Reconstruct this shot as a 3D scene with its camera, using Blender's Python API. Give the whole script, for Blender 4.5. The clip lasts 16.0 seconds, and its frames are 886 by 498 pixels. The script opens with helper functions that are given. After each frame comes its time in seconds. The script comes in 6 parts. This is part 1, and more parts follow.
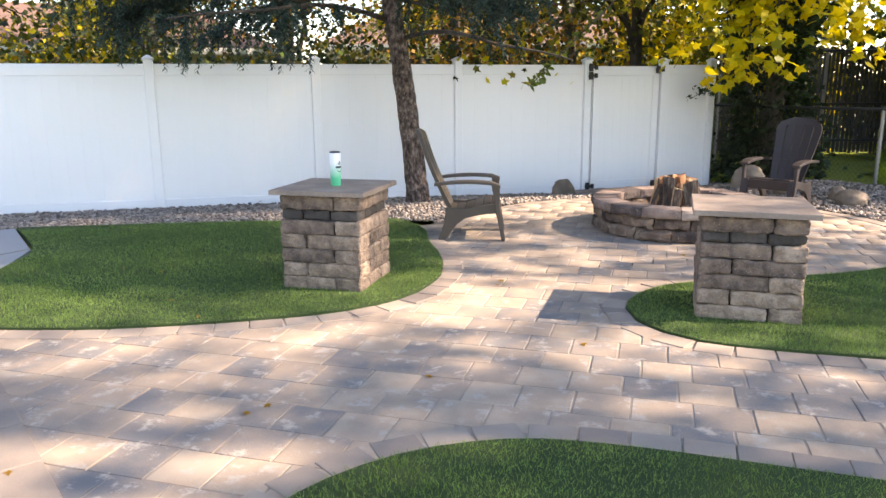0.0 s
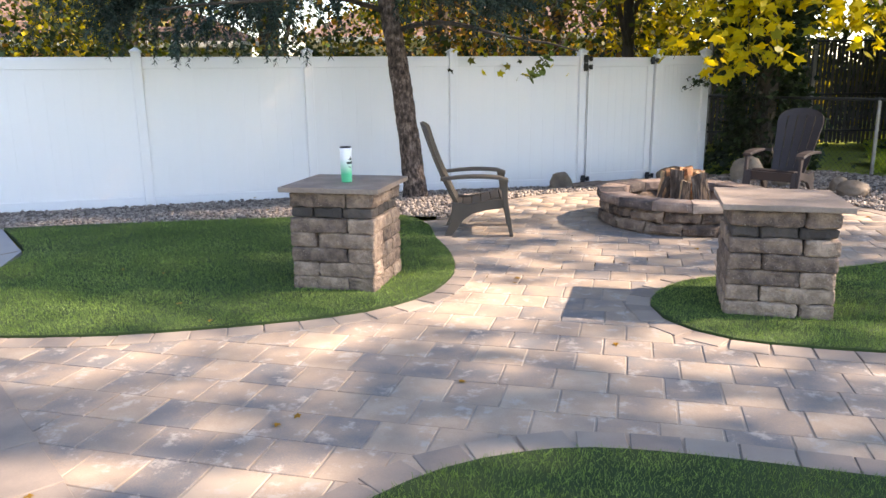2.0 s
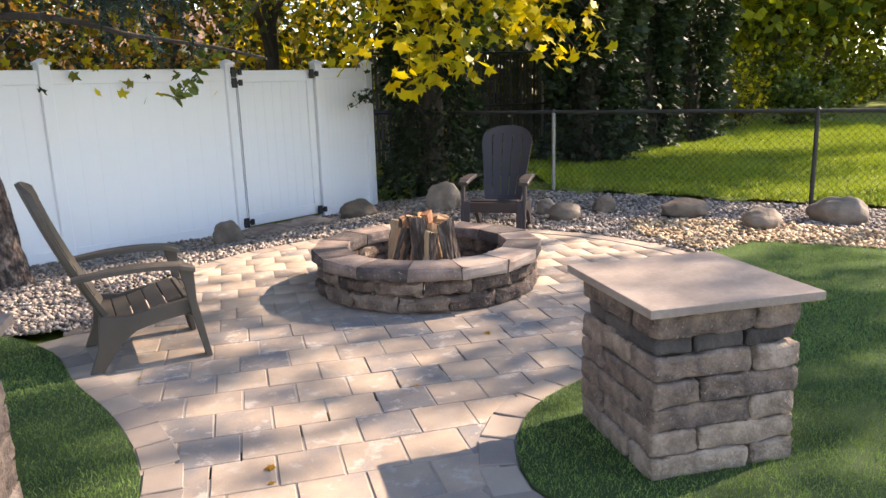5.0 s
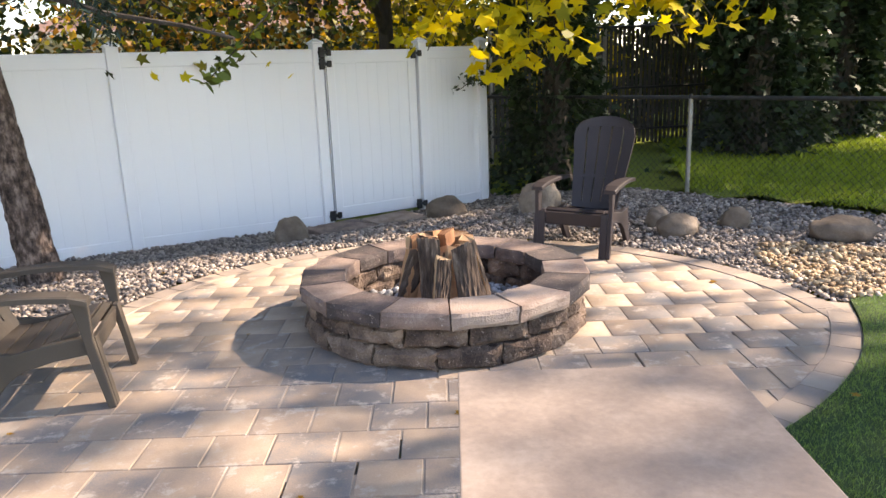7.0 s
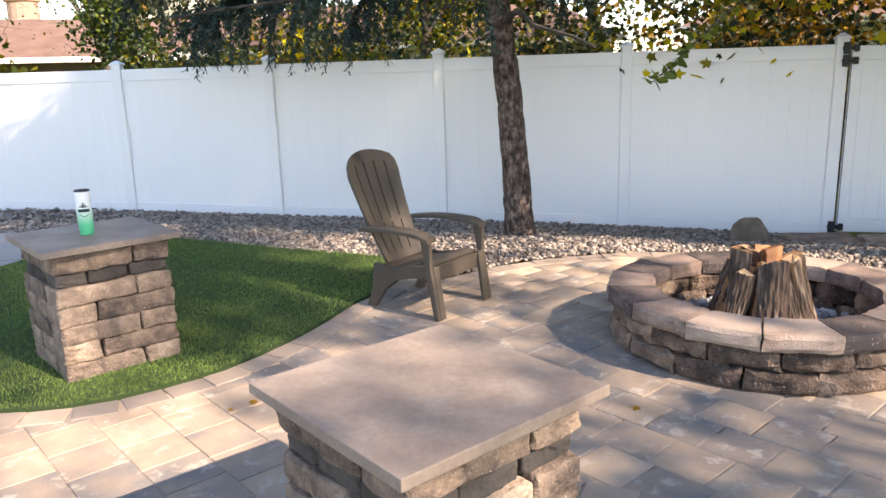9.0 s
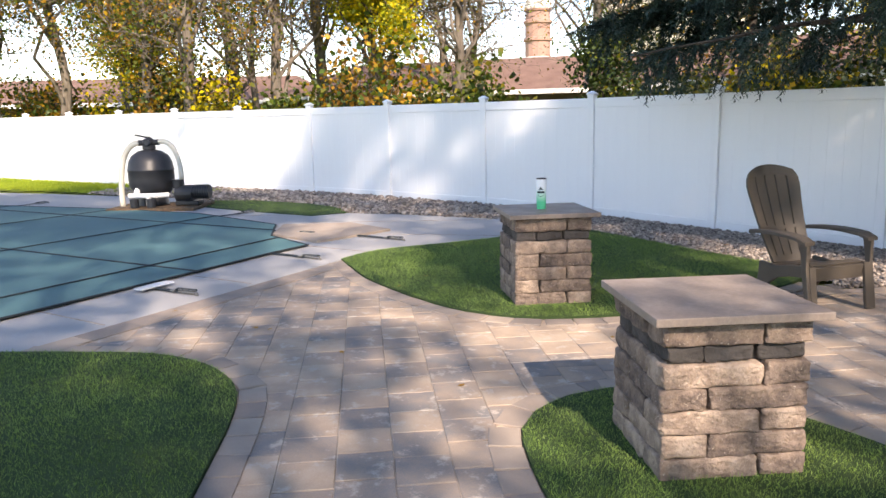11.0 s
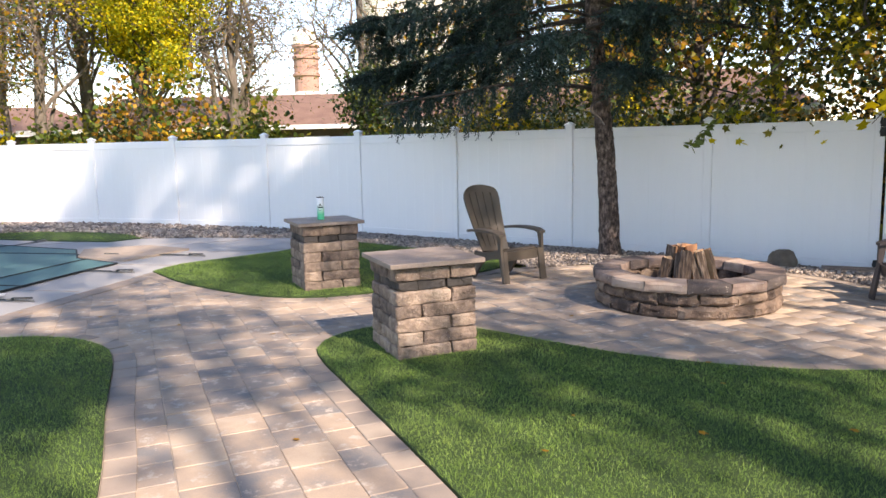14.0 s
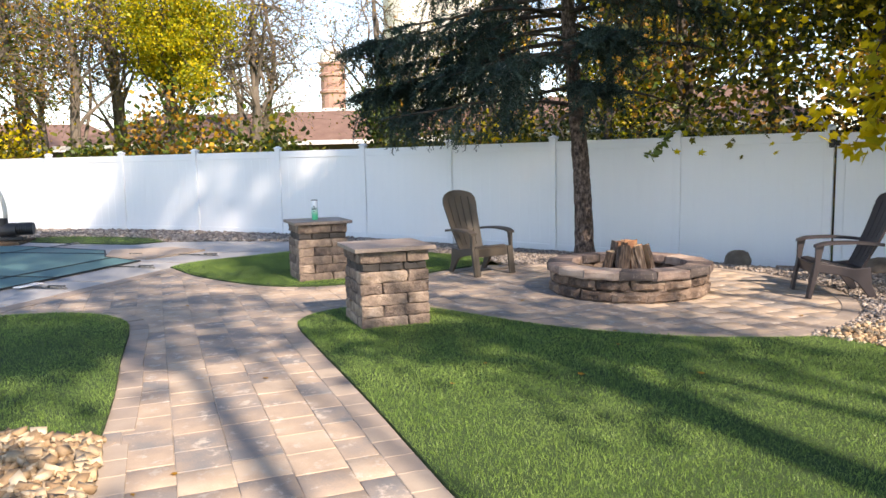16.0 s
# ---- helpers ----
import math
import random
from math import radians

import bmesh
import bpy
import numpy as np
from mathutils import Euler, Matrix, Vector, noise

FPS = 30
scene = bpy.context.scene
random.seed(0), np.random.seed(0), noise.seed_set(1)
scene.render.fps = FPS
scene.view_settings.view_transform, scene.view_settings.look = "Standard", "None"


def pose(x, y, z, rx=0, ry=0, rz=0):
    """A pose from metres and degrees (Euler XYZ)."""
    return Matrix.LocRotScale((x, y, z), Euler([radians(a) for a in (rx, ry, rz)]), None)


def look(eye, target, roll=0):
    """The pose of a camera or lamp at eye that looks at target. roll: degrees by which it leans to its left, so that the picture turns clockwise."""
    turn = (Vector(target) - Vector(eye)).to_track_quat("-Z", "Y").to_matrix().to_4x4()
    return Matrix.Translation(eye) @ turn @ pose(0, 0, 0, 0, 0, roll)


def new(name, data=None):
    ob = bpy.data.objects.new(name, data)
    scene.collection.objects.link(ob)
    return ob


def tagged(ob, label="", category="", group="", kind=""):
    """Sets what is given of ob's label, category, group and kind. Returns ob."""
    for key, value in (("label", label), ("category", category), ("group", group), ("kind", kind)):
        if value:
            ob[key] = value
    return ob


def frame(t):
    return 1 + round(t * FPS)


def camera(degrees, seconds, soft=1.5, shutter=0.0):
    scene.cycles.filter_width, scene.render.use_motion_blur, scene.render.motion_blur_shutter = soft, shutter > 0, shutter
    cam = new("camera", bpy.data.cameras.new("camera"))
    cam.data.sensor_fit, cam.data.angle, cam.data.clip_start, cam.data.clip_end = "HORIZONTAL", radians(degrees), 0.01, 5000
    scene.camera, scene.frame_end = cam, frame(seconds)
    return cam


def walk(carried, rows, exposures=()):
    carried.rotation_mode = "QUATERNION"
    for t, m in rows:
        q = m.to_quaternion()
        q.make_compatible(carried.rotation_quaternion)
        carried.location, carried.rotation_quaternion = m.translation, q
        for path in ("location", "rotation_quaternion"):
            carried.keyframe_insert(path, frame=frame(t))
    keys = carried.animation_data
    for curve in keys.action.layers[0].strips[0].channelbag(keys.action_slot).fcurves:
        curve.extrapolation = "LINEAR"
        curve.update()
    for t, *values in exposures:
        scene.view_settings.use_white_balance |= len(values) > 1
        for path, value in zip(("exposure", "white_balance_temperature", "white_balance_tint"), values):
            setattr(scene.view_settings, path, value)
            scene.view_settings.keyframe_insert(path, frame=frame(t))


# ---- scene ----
cam = camera(61.9, 16.0)
METRES, EYE, TILT, LEAN, TURN = 12.712, 1.5, 0.0, 0.0, 0.0
PATH = [
    (0, (0.996, 0.326, 1.378), (0.763, 2.264, 0.942), -0.4),
    (0.5, (1.078, 0.238, 1.355), (0.679, 2.14, 0.883), 0.4),
    (1, (1.055, 0.207, 1.357), (0.54, 2.071, 0.849), 0.1),
    (1.5, (0.934, 0.275, 1.337), (0.501, 2.161, 0.83), -0.4),
    (2, (0.734, 0.458, 1.375), (0.558, 2.398, 0.92), -0.7),
    (2.5, (0.619, 0.789, 1.367), (0.715, 2.744, 0.957), -1.0),
    (3, (0.462, 1.101, 1.374), (0.816, 3.031, 0.986), -1.3),
    (3.5, (0.206, 1.453, 1.383), (0.8, 3.324, 0.997), -1.5),
    (4, (0.142, 1.874, 1.354), (0.911, 3.675, 0.946), -1.9),
    (4.2, (0.16, 2.063, 1.366), (0.976, 3.841, 0.948), -1.9),
    (6.3, (1.08, 3.594, 1.422), (1.748, 5.42, 0.953), -1.7),
    (6.5, (1.242, 3.613, 1.407), (1.833, 5.465, 0.937), -2.5),
    (7, (1.736, 3.586, 1.416), (2.052, 5.502, 0.936), -2.1),
    (7.5, (2.188, 3.561, 1.388), (2.158, 5.501, 0.902), -2.3),
    (8, (2.583, 3.49, 1.429), (2.181, 5.389, 0.945), -2.2),
    (8.5, (3.069, 3.46, 1.452), (2.244, 5.22, 0.98), -1.8),
    (9, (3.506, 3.547, 1.445), (2.268, 5.051, 0.991), -1.7),
    (9.5, (3.78, 3.552, 1.42), (2.208, 4.71, 0.986), -1.0),
    (10, (4.101, 3.435, 1.43), (2.316, 4.231, 1.005), -0.7),
    (10.2, (4.262, 3.363, 1.418), (2.422, 4.026, 1.0), -0.6),
    (12.3, (5.769, 2.839, 1.38), (3.852, 3.306, 1.054), -1.3),
    (12.5, (5.924, 2.806, 1.39), (4.027, 3.351, 1.068), -1.6),
    (13, (6.235, 2.643, 1.405), (4.413, 3.404, 1.09), -1.8),
    (13.5, (6.469, 2.411, 1.387), (4.731, 3.355, 1.088), -1.4),
    (14, (6.719, 2.283, 1.409), (5.048, 3.347, 1.136), -1.2),
    (14.5, (6.965, 2.083, 1.387), (5.317, 3.189, 1.142), -1.1),
    (15, (7.243, 1.952, 1.397), (5.583, 3.044, 1.174), -1.1),
    (15.5, (7.575, 2.044, 1.351), (5.892, 3.102, 1.135), -1.3),
    (16, (7.871, 2.203, 1.317), (6.158, 3.21, 1.088), -1.2),
]
walk(cam, [(t, look(eye, target, roll)) for t, eye, target, roll in PATH], [(0.0, 1.96, 8080, 20), (2.0, 1.86, 7800, 20), (4.0, 1.84, 7680, 20), (8.3, 1.88, 7950, 20), (9.2, 1.69, 7830, 20), (10.2, 1.39, 7550, 20), (12.3, 1.34, 7500, 20), (14.5, 1.38, 7500, 20), (16.0, 1.32, 7500, 18)])

# ---- light ----
SUN_EL, SUN_AZ = 37.0, 2.0          # degrees above the ground, and from +x towards +y
sun_way = Vector((math.cos(radians(SUN_EL)) * math.cos(radians(SUN_AZ)), math.cos(radians(SUN_EL)) * math.sin(radians(SUN_AZ)), math.sin(radians(SUN_EL))))
world = bpy.data.worlds.new("sky")
scene.world = world
world.use_nodes = True
wn = world.node_tree
sky = wn.nodes.new("ShaderNodeTexSky")
sky.sky_type, sky.sun_disc = "NISHITA", False
sky.sun_elevation, sky.sun_rotation = radians(SUN_EL), radians(90 - SUN_AZ)
sky.air_density, sky.dust_density, sky.ozone_density = 0.9, 0.0, 1.2
wn.links.new(sky.outputs[0], wn.nodes["Background"].inputs[0])
wn.nodes["Background"].inputs[1].default_value = 0.145
sun = new("sun", bpy.data.lights.new("sun", "SUN"))
sun.data.energy, sun.data.angle, sun.data.color = 4.0, radians(0.6), (1.0, 0.93, 0.82)
sun.matrix_world = look(sun_way * 60, (0, 0, 0))

# ---- materials ----
def ramp_stops(node, stops):
    els = node.color_ramp.elements
    while len(els) < len(stops):
        els.new(0.5)
    for e, (p, c) in zip(els, stops):
        e.position, e.color = p, (*c, 1)


def material(name, colours, rough=0.8, metal=0.0, scale=8.0, fine=60.0, bump=0.2, bump_scale=None, piece=0.0, mottle=0.5, spec=0.4, island=False, stretch=(1, 1, 1), through_light=0.0, depth=0.01, world_space=False, fleck=None):
    """colours: two or more, from dark to light, spread by noise at two scales. piece: how much of the spread comes from the piece's own random number."""
    m = bpy.data.materials.new(name)
    m.use_nodes = True
    t = m.node_tree
    n, l = t.nodes, t.links
    b = n["Principled BSDF"]
    geo = n.new("ShaderNodeTexCoord")
    mapping = n.new("ShaderNodeMapping")
    mapping.inputs["Scale"].default_value = stretch
    if world_space:
        pos = n.new("ShaderNodeNewGeometry")
        l.new(pos.outputs["Position"], mapping.inputs[0])
    else:
        l.new(geo.outputs["Object"], mapping.inputs[0])
    a, f = n.new("ShaderNodeTexNoise"), n.new("ShaderNodeTexNoise")
    a.inputs["Scale"].default_value, a.inputs["Detail"].default_value = scale, 4
    f.inputs["Scale"].default_value, f.inputs["Detail"].default_value, f.inputs["Roughness"].default_value = fine, 6, 0.72
    l.new(mapping.outputs[0], a.inputs[0])
    l.new(mapping.outputs[0], f.inputs[0])
    mix = n.new("ShaderNodeMath")
    mix.operation = "MULTIPLY_ADD"
    l.new(a.outputs[0], mix.inputs[0])
    mix.inputs[1].default_value = mottle * 2
    mix.inputs[2].default_value = 0.5 - mottle
    add = n.new("ShaderNodeMath")
    add.operation = "MULTIPLY_ADD"
    l.new(f.outputs[0], add.inputs[0])
    add.inputs[1].default_value = mottle
    l.new(mix.outputs[0], add.inputs[2])
    sub = n.new("ShaderNodeMath")
    sub.operation = "SUBTRACT"
    l.new(add.outputs[0], sub.inputs[0])
    sub.inputs[1].default_value = mottle * 0.5
    value = sub.outputs[0]
    if piece:
        if island:
            g = n.new("ShaderNodeNewGeometry")
            rnd = g.outputs["Random Per Island"]
        else:
            g = n.new("ShaderNodeObjectInfo")
            rnd = g.outputs["Random"]
        sh = n.new("ShaderNodeMath")
        sh.operation = "MULTIPLY_ADD"
        l.new(rnd, sh.inputs[0])
        sh.inputs[1].default_value = piece
        sh2 = n.new("ShaderNodeMath")
        sh2.operation = "SUBTRACT"
        l.new(value, sh.inputs[2])
        l.new(sh.outputs[0], sh2.inputs[0])
        sh2.inputs[1].default_value = piece * 0.5
        value = sh2.outputs[0]
    r = n.new("ShaderNodeValToRGB")
    k = len(colours) - 1
    ramp_stops(r, [(0.12 + 0.76 * i / max(k, 1), c) for i, c in enumerate(colours)])
    l.new(value, r.inputs[0])
    colour = r.outputs[0]
    if fleck:
        # worn, chalky flecks: their colour, how much of the face they take, their scale
        fn, fr, fm = n.new("ShaderNodeTexNoise"), n.new("ShaderNodeMapRange"), n.new("ShaderNodeMix")
        fn.inputs["Scale"].default_value, fn.inputs["Detail"].default_value, fn.inputs["Roughness"].default_value = fleck[2], 5, 0.7
        l.new(mapping.outputs[0], fn.inputs[0])
        fr.inputs[1].default_value, fr.inputs[2].default_value = fleck[1], fleck[1] + 0.09
        l.new(fn.outputs[0], fr.inputs[0])
        fm.data_type = "RGBA"
        l.new(fr.outputs[0], fm.inputs[0])
        l.new(colour, fm.inputs[6])
        fm.inputs[7].default_value = (*fleck[0], 1)
        colour = fm.outputs[2]
    l.new(colour, b.inputs["Base Color"])
    b.inputs["Roughness"].default_value, b.inputs["Metallic"].default_value = rough, metal
    b.inputs["Specular IOR Level"].default_value = spec
    if bump:
        bp = n.new("ShaderNodeBump")
        bp.inputs["Strength"].default_value, bp.inputs["Distance"].default_value = bump, depth
        bt = f
        if bump_scale:
            bt = n.new("ShaderNodeTexNoise")
            bt.inputs["Scale"].default_value, bt.inputs["Detail"].default_value = bump_scale, 5
            l.new(mapping.outputs[0], bt.inputs[0])
        l.new(bt.outputs[0], bp.inputs["Height"])
        l.new(bp.outputs[0], b.inputs["Normal"])
    if through_light:
        tr = n.new("ShaderNodeBsdfTranslucent")
        l.new(colour, tr.inputs[0])
        mx = n.new("ShaderNodeMixShader")
        mx.inputs[0].default_value = through_light
        l.new(b.outputs[0], mx.inputs[1])
        l.new(tr.outputs[0], mx.inputs[2])
        l.new(mx.outputs[0], n["Material Output"].inputs[0])
    return m


PAVER = [(0.20, 0.188, 0.182), (0.27, 0.226, 0.195), (0.345, 0.267, 0.208), (0.40, 0.305, 0.228), (0.45, 0.355, 0.27)]
M_paver = material("paver_concrete", PAVER, 0.85, scale=5, fine=120, bump=0.4, piece=0.6, mottle=0.65, depth=0.004, world_space=True, fleck=((0.45, 0.385, 0.325), 0.55, 8))
M_paver_rest = material("paver_concrete_joined", PAVER, 0.85, scale=5, fine=120, bump=0.4, piece=0.6, mottle=0.65, island=True, depth=0.004, world_space=True, fleck=((0.45, 0.385, 0.325), 0.55, 8))
M_border = material("border_concrete", [(0.23, 0.192, 0.166), (0.32, 0.255, 0.207), (0.39, 0.318, 0.252)], 0.85, scale=6, fine=120, bump=0.35, piece=0.6, mottle=0.4, depth=0.004, world_space=True)
M_joint = material("joint_sand", [(0.24, 0.20, 0.17), (0.44, 0.37, 0.30)], 0.95, scale=9, fine=200, bump=0.5, depth=0.004)
M_concrete = material("pool_deck_concrete", [(0.31, 0.31, 0.315), (0.38, 0.37, 0.36), (0.43, 0.39, 0.35)], 0.9, scale=0.9, fine=45, bump=0.3, mottle=0.5, depth=0.003)
M_cover = material("pool_cover_mesh", [(0.052, 0.135, 0.145), (0.075, 0.175, 0.182), (0.105, 0.215, 0.215)], 0.75, scale=0.8, fine=300, bump=0.3, mottle=0.45, depth=0.002)
M_strap = material("dark_webbing", [(0.012, 0.018, 0.02), (0.03, 0.04, 0.045)], 0.8, scale=30, bump=0.2)
M_turf_base = material("turf_backing", [(0.022, 0.044, 0.011), (0.042, 0.078, 0.02)], 0.95, scale=3, fine=120, bump=0.6)
M_turf = material("turf_blade", [(0.058, 0.125, 0.025), (0.145, 0.258, 0.045), (0.275, 0.415, 0.086), (0.40, 0.52, 0.16)], 0.45, scale=1.4, fine=8, bump=0, piece=0.3, mottle=0.35, island=True, spec=0.5, through_light=0.28)
M_lawn = material("lawn_soil", [(0.08, 0.11, 0.010), (0.16, 0.20, 0.015), (0.23, 0.26, 0.02)], 0.95, scale=0.5, fine=30, bump=0.8, depth=0.03)
M_lawn_blade = material("lawn_blade", [(0.12, 0.18, 0.010), (0.25, 0.33, 0.016), (0.40, 0.46, 0.035)], 0.6, scale=0.6, fine=4, bump=0, piece=0.5, mottle=0.4, island=True, through_light=0.3)
M_gravel_bed = material("gravel_bed", [(0.10, 0.09, 0.085), (0.20, 0.18, 0.165)], 0.95, scale=8, fine=50, bump=0.9, depth=0.02)
M_gravel = material("grey_pebble", [(0.12, 0.10, 0.088), (0.23, 0.19, 0.162), (0.33, 0.275, 0.235), (0.46, 0.395, 0.34)], 0.8, scale=6, fine=90, bump=0.2, piece=0.8, mottle=0.25, island=True)
M_tan_stone = material("tan_pebble", [(0.21, 0.135, 0.075), (0.34, 0.235, 0.135), (0.46, 0.335, 0.205), (0.56, 0.46, 0.325)], 0.75, scale=6, fine=90, bump=0.2, piece=0.8, mottle=0.25, island=True)
M_boulder = material("boulder_granite", [(0.082, 0.062, 0.046), (0.185, 0.142, 0.107), (0.32, 0.258, 0.20)], 0.85, scale=5, fine=70, bump=0.5, bump_scale=14, piece=0.35, mottle=0.5, depth=0.03)
M_block = material("tumbled_block", [(0.085, 0.065, 0.056), (0.17, 0.127, 0.104), (0.255, 0.192, 0.150), (0.40, 0.31, 0.245)], 0.94, scale=13, fine=90, bump=1.0, bump_scale=60, piece=0.42, mottle=0.7, depth=0.014, fleck=((0.42, 0.36, 0.30), 0.61, 75))
M_block_dark = material("charcoal_block", [(0.030, 0.027, 0.026), (0.06, 0.054, 0.051), (0.115, 0.10, 0.092)], 0.92, scale=7, fine=95, bump=0.7, bump_scale=45, piece=0.4, mottle=0.45, depth=0.012)
M_splitface = material("split_face_block", [(0.05, 0.036, 0.031), (0.135, 0.095, 0.074), (0.225, 0.16, 0.12), (0.36, 0.275, 0.21)], 0.95, scale=9, fine=110, bump=1.0, bump_scale=70, piece=0.45, mottle=0.75, depth=0.018, fleck=((0.42, 0.34, 0.28), 0.60, 55))
M_cap = material("cap_block", [(0.078, 0.064, 0.061), (0.175, 0.130, 0.114), (0.29, 0.21, 0.172), (0.41, 0.32, 0.262)], 0.9, scale=7, fine=130, bump=0.9, bump_scale=110, piece=0.95, mottle=0.6, depth=0.008, fleck=((0.50, 0.43, 0.37), 0.61, 60))
M_slab = material("bluestone_slab", [(0.17, 0.138, 0.122), (0.25, 0.202, 0.172), (0.36, 0.295, 0.248)], 0.55, scale=4.5, fine=50, bump=0.25, bump_scale=25, mottle=0.75, depth=0.004)
M_vinyl = material("white_vinyl", [(0.84, 0.85, 0.865), (0.885, 0.89, 0.90), (0.91, 0.912, 0.915)], 0.38, scale=0.7, fine=7, bump=0.03, mottle=0.4, stretch=(1, 1, 0.25))
M_black_metal = material("black_powder_coat", [(0.012, 0.012, 0.013), (0.03, 0.03, 0.032)], 0.5, scale=20, bump=0.1)
M_chain = material("black_chain_link", [(0.015, 0.016, 0.016), (0.045, 0.045, 0.045)], 0.55, scale=20, bump=0)
M_galv = material("galvanised_pipe", [(0.22, 0.215, 0.20), (0.36, 0.35, 0.33)], 0.5, metal=0.7, scale=14, bump=0.1)
M_taupe = material("taupe_resin", [(0.062, 0.050, 0.039), (0.09, 0.073, 0.057), (0.118, 0.097, 0.077)], 0.6, scale=4, fine=140, bump=0.08, mottle=0.35, depth=0.003)
M_brown = material("dark_brown_resin", [(0.022, 0.017, 0.019), (0.036, 0.029, 0.031), (0.05, 0.041, 0.042)], 0.5, scale=4, fine=140, bump=0.08, mottle=0.35, depth=0.003)
M_bark = material("spruce_bark", [(0.022, 0.015, 0.012), (0.11, 0.078, 0.063), (0.29, 0.22, 0.182)], 0.95, scale=24, fine=50, bump=1.0, bump_scale=26, mottle=0.9, stretch=(1, 1, 0.6), depth=0.05)
M_bark_grey = material("grey_bark", [(0.07, 0.058, 0.045), (0.15, 0.125, 0.10), (0.24, 0.205, 0.17)], 0.95, scale=6, fine=25, bump=0.9, bump_scale=14, mottle=0.6, stretch=(1, 1, 0.2), depth=0.05)
M_bark_dark = material("dark_bark", [(0.025, 0.02, 0.016), (0.06, 0.048, 0.038), (0.10, 0.085, 0.068)], 0.95, scale=6, fine=25, bump=0.9, bump_scale=14, mottle=0.6, stretch=(1, 1, 0.2), depth=0.05)
M_needle = material("spruce_needle", [(0.009, 0.021, 0.016), (0.022, 0.048, 0.039), (0.070, 0.122, 0.112)], 0.55, scale=1.2, fine=20, bump=0, piece=0.6, mottle=0.35, island=True, spec=0.3, through_light=0.06)
M_gold = material("golden_leaf", [(0.20, 0.21, 0.012), (0.44, 0.38, 0.012), (0.68, 0.52, 0.012), (0.78, 0.60, 0.02)], 0.5, scale=0.9, fine=9, bump=0, piece=0.5, mottle=0.5, island=True, spec=0.3, through_light=0.45)
M_olive = material("olive_leaf", [(0.025, 0.036, 0.006), (0.06, 0.075, 0.010), (0.15, 0.14, 0.012), (0.30, 0.22, 0.012)], 0.5, scale=0.7, fine=9, bump=0, piece=0.7, mottle=0.5, island=True, spec=0.3, through_light=0.3)
M_green_leaf = material("green_leaf", [(0.03, 0.05, 0.008), (0.07, 0.12, 0.015), (0.17, 0.20, 0.02)], 0.5, scale=0.6, fine=9, bump=0, piece=0.7, mottle=0.4, island=True, through_light=0.35)
M_spray = material("fresh_green_leaf", [(0.06, 0.09, 0.012), (0.12, 0.17, 0.02), (0.24, 0.27, 0.035)], 0.5, scale=2, fine=20, bump=0, piece=0.6, mottle=0.4, island=True, through_light=0.35)
M_lime = material("yellow_green_leaf", [(0.10, 0.13, 0.012), (0.26, 0.30, 0.015), (0.48, 0.46, 0.02)], 0.5, scale=0.9, fine=9, bump=0, piece=0.6, mottle=0.5, island=True, spec=0.3, through_light=0.4)
M_orange_leaf = material("rust_leaf", [(0.12, 0.06, 0.012), (0.34, 0.17, 0.015), (0.55, 0.36, 0.02)], 0.5, scale=0.6, fine=9, bump=0, piece=0.7, mottle=0.4, island=True, through_light=0.4)
M_ivy = material("ivy_leaf", [(0.008, 0.018, 0.006), (0.018, 0.036, 0.011), (0.045, 0.075, 0.024)], 0.6, scale=1.0, fine=9, bump=0, piece=0.7, mottle=0.4, island=True, through_light=0.1)
M_log_bark = material("log_bark", [(0.028, 0.020, 0.017), (0.095, 0.066, 0.050), (0.27, 0.21, 0.165)], 0.95, scale=26, fine=70, bump=1.0, bump_scale=40, mottle=0.7, stretch=(1, 1, 0.25), depth=0.02)
M_log_wood = material("split_wood", [(0.17, 0.068, 0.035), (0.42, 0.22, 0.11), (0.66, 0.47, 0.28)], 0.8, scale=14, fine=80, bump=0.5, piece=0.5, mottle=0.5, stretch=(1, 1, 0.12), depth=0.006)
M_ash = material("fire_glass_gravel", [(0.08, 0.08, 0.085), (0.28, 0.29, 0.30), (0.55, 0.56, 0.58)], 0.7, scale=20, fine=90, bump=0.3, piece=0.8, mottle=0.3, island=True)
M_filter = material("black_fibreglass", [(0.016, 0.017, 0.02), (0.03, 0.032, 0.037)], 0.42, scale=6, fine=60, bump=0.06)
M_hose = material("cream_hose", [(0.55, 0.51, 0.42), (0.68, 0.65, 0.56)], 0.5, scale=10, bump=0.1)
M_litter = material("earth_and_leaf_litter", [(0.05, 0.034, 0.022), (0.13, 0.085, 0.05), (0.26, 0.17, 0.10)], 0.95, scale=14, fine=70, bump=1.0, bump_scale=40, mottle=0.8, depth=0.03)
M_white = material("white_pvc", [(0.68, 0.68, 0.68), (0.82, 0.82, 0.82)], 0.4, scale=10, bump=0.05)
M_roof = material("brown_shingle", [(0.13, 0.075, 0.058), (0.19, 0.115, 0.09), (0.25, 0.16, 0.125)], 0.95, scale=1.5, fine=12, bump=0.4, mottle=0.5, depth=0.03)
M_siding = material("pale_siding", [(0.42, 0.40, 0.37), (0.56, 0.54, 0.50)], 0.8, scale=1, fine=12, bump=0.1)
# brick with the wall's shade put into its base colour
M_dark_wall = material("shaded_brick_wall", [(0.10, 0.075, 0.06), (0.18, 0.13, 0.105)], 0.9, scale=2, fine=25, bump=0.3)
M_tower = material("tower_brick", [(0.34, 0.19, 0.15), (0.45, 0.28, 0.23)], 0.9, scale=0.5, fine=4, bump=0.2)
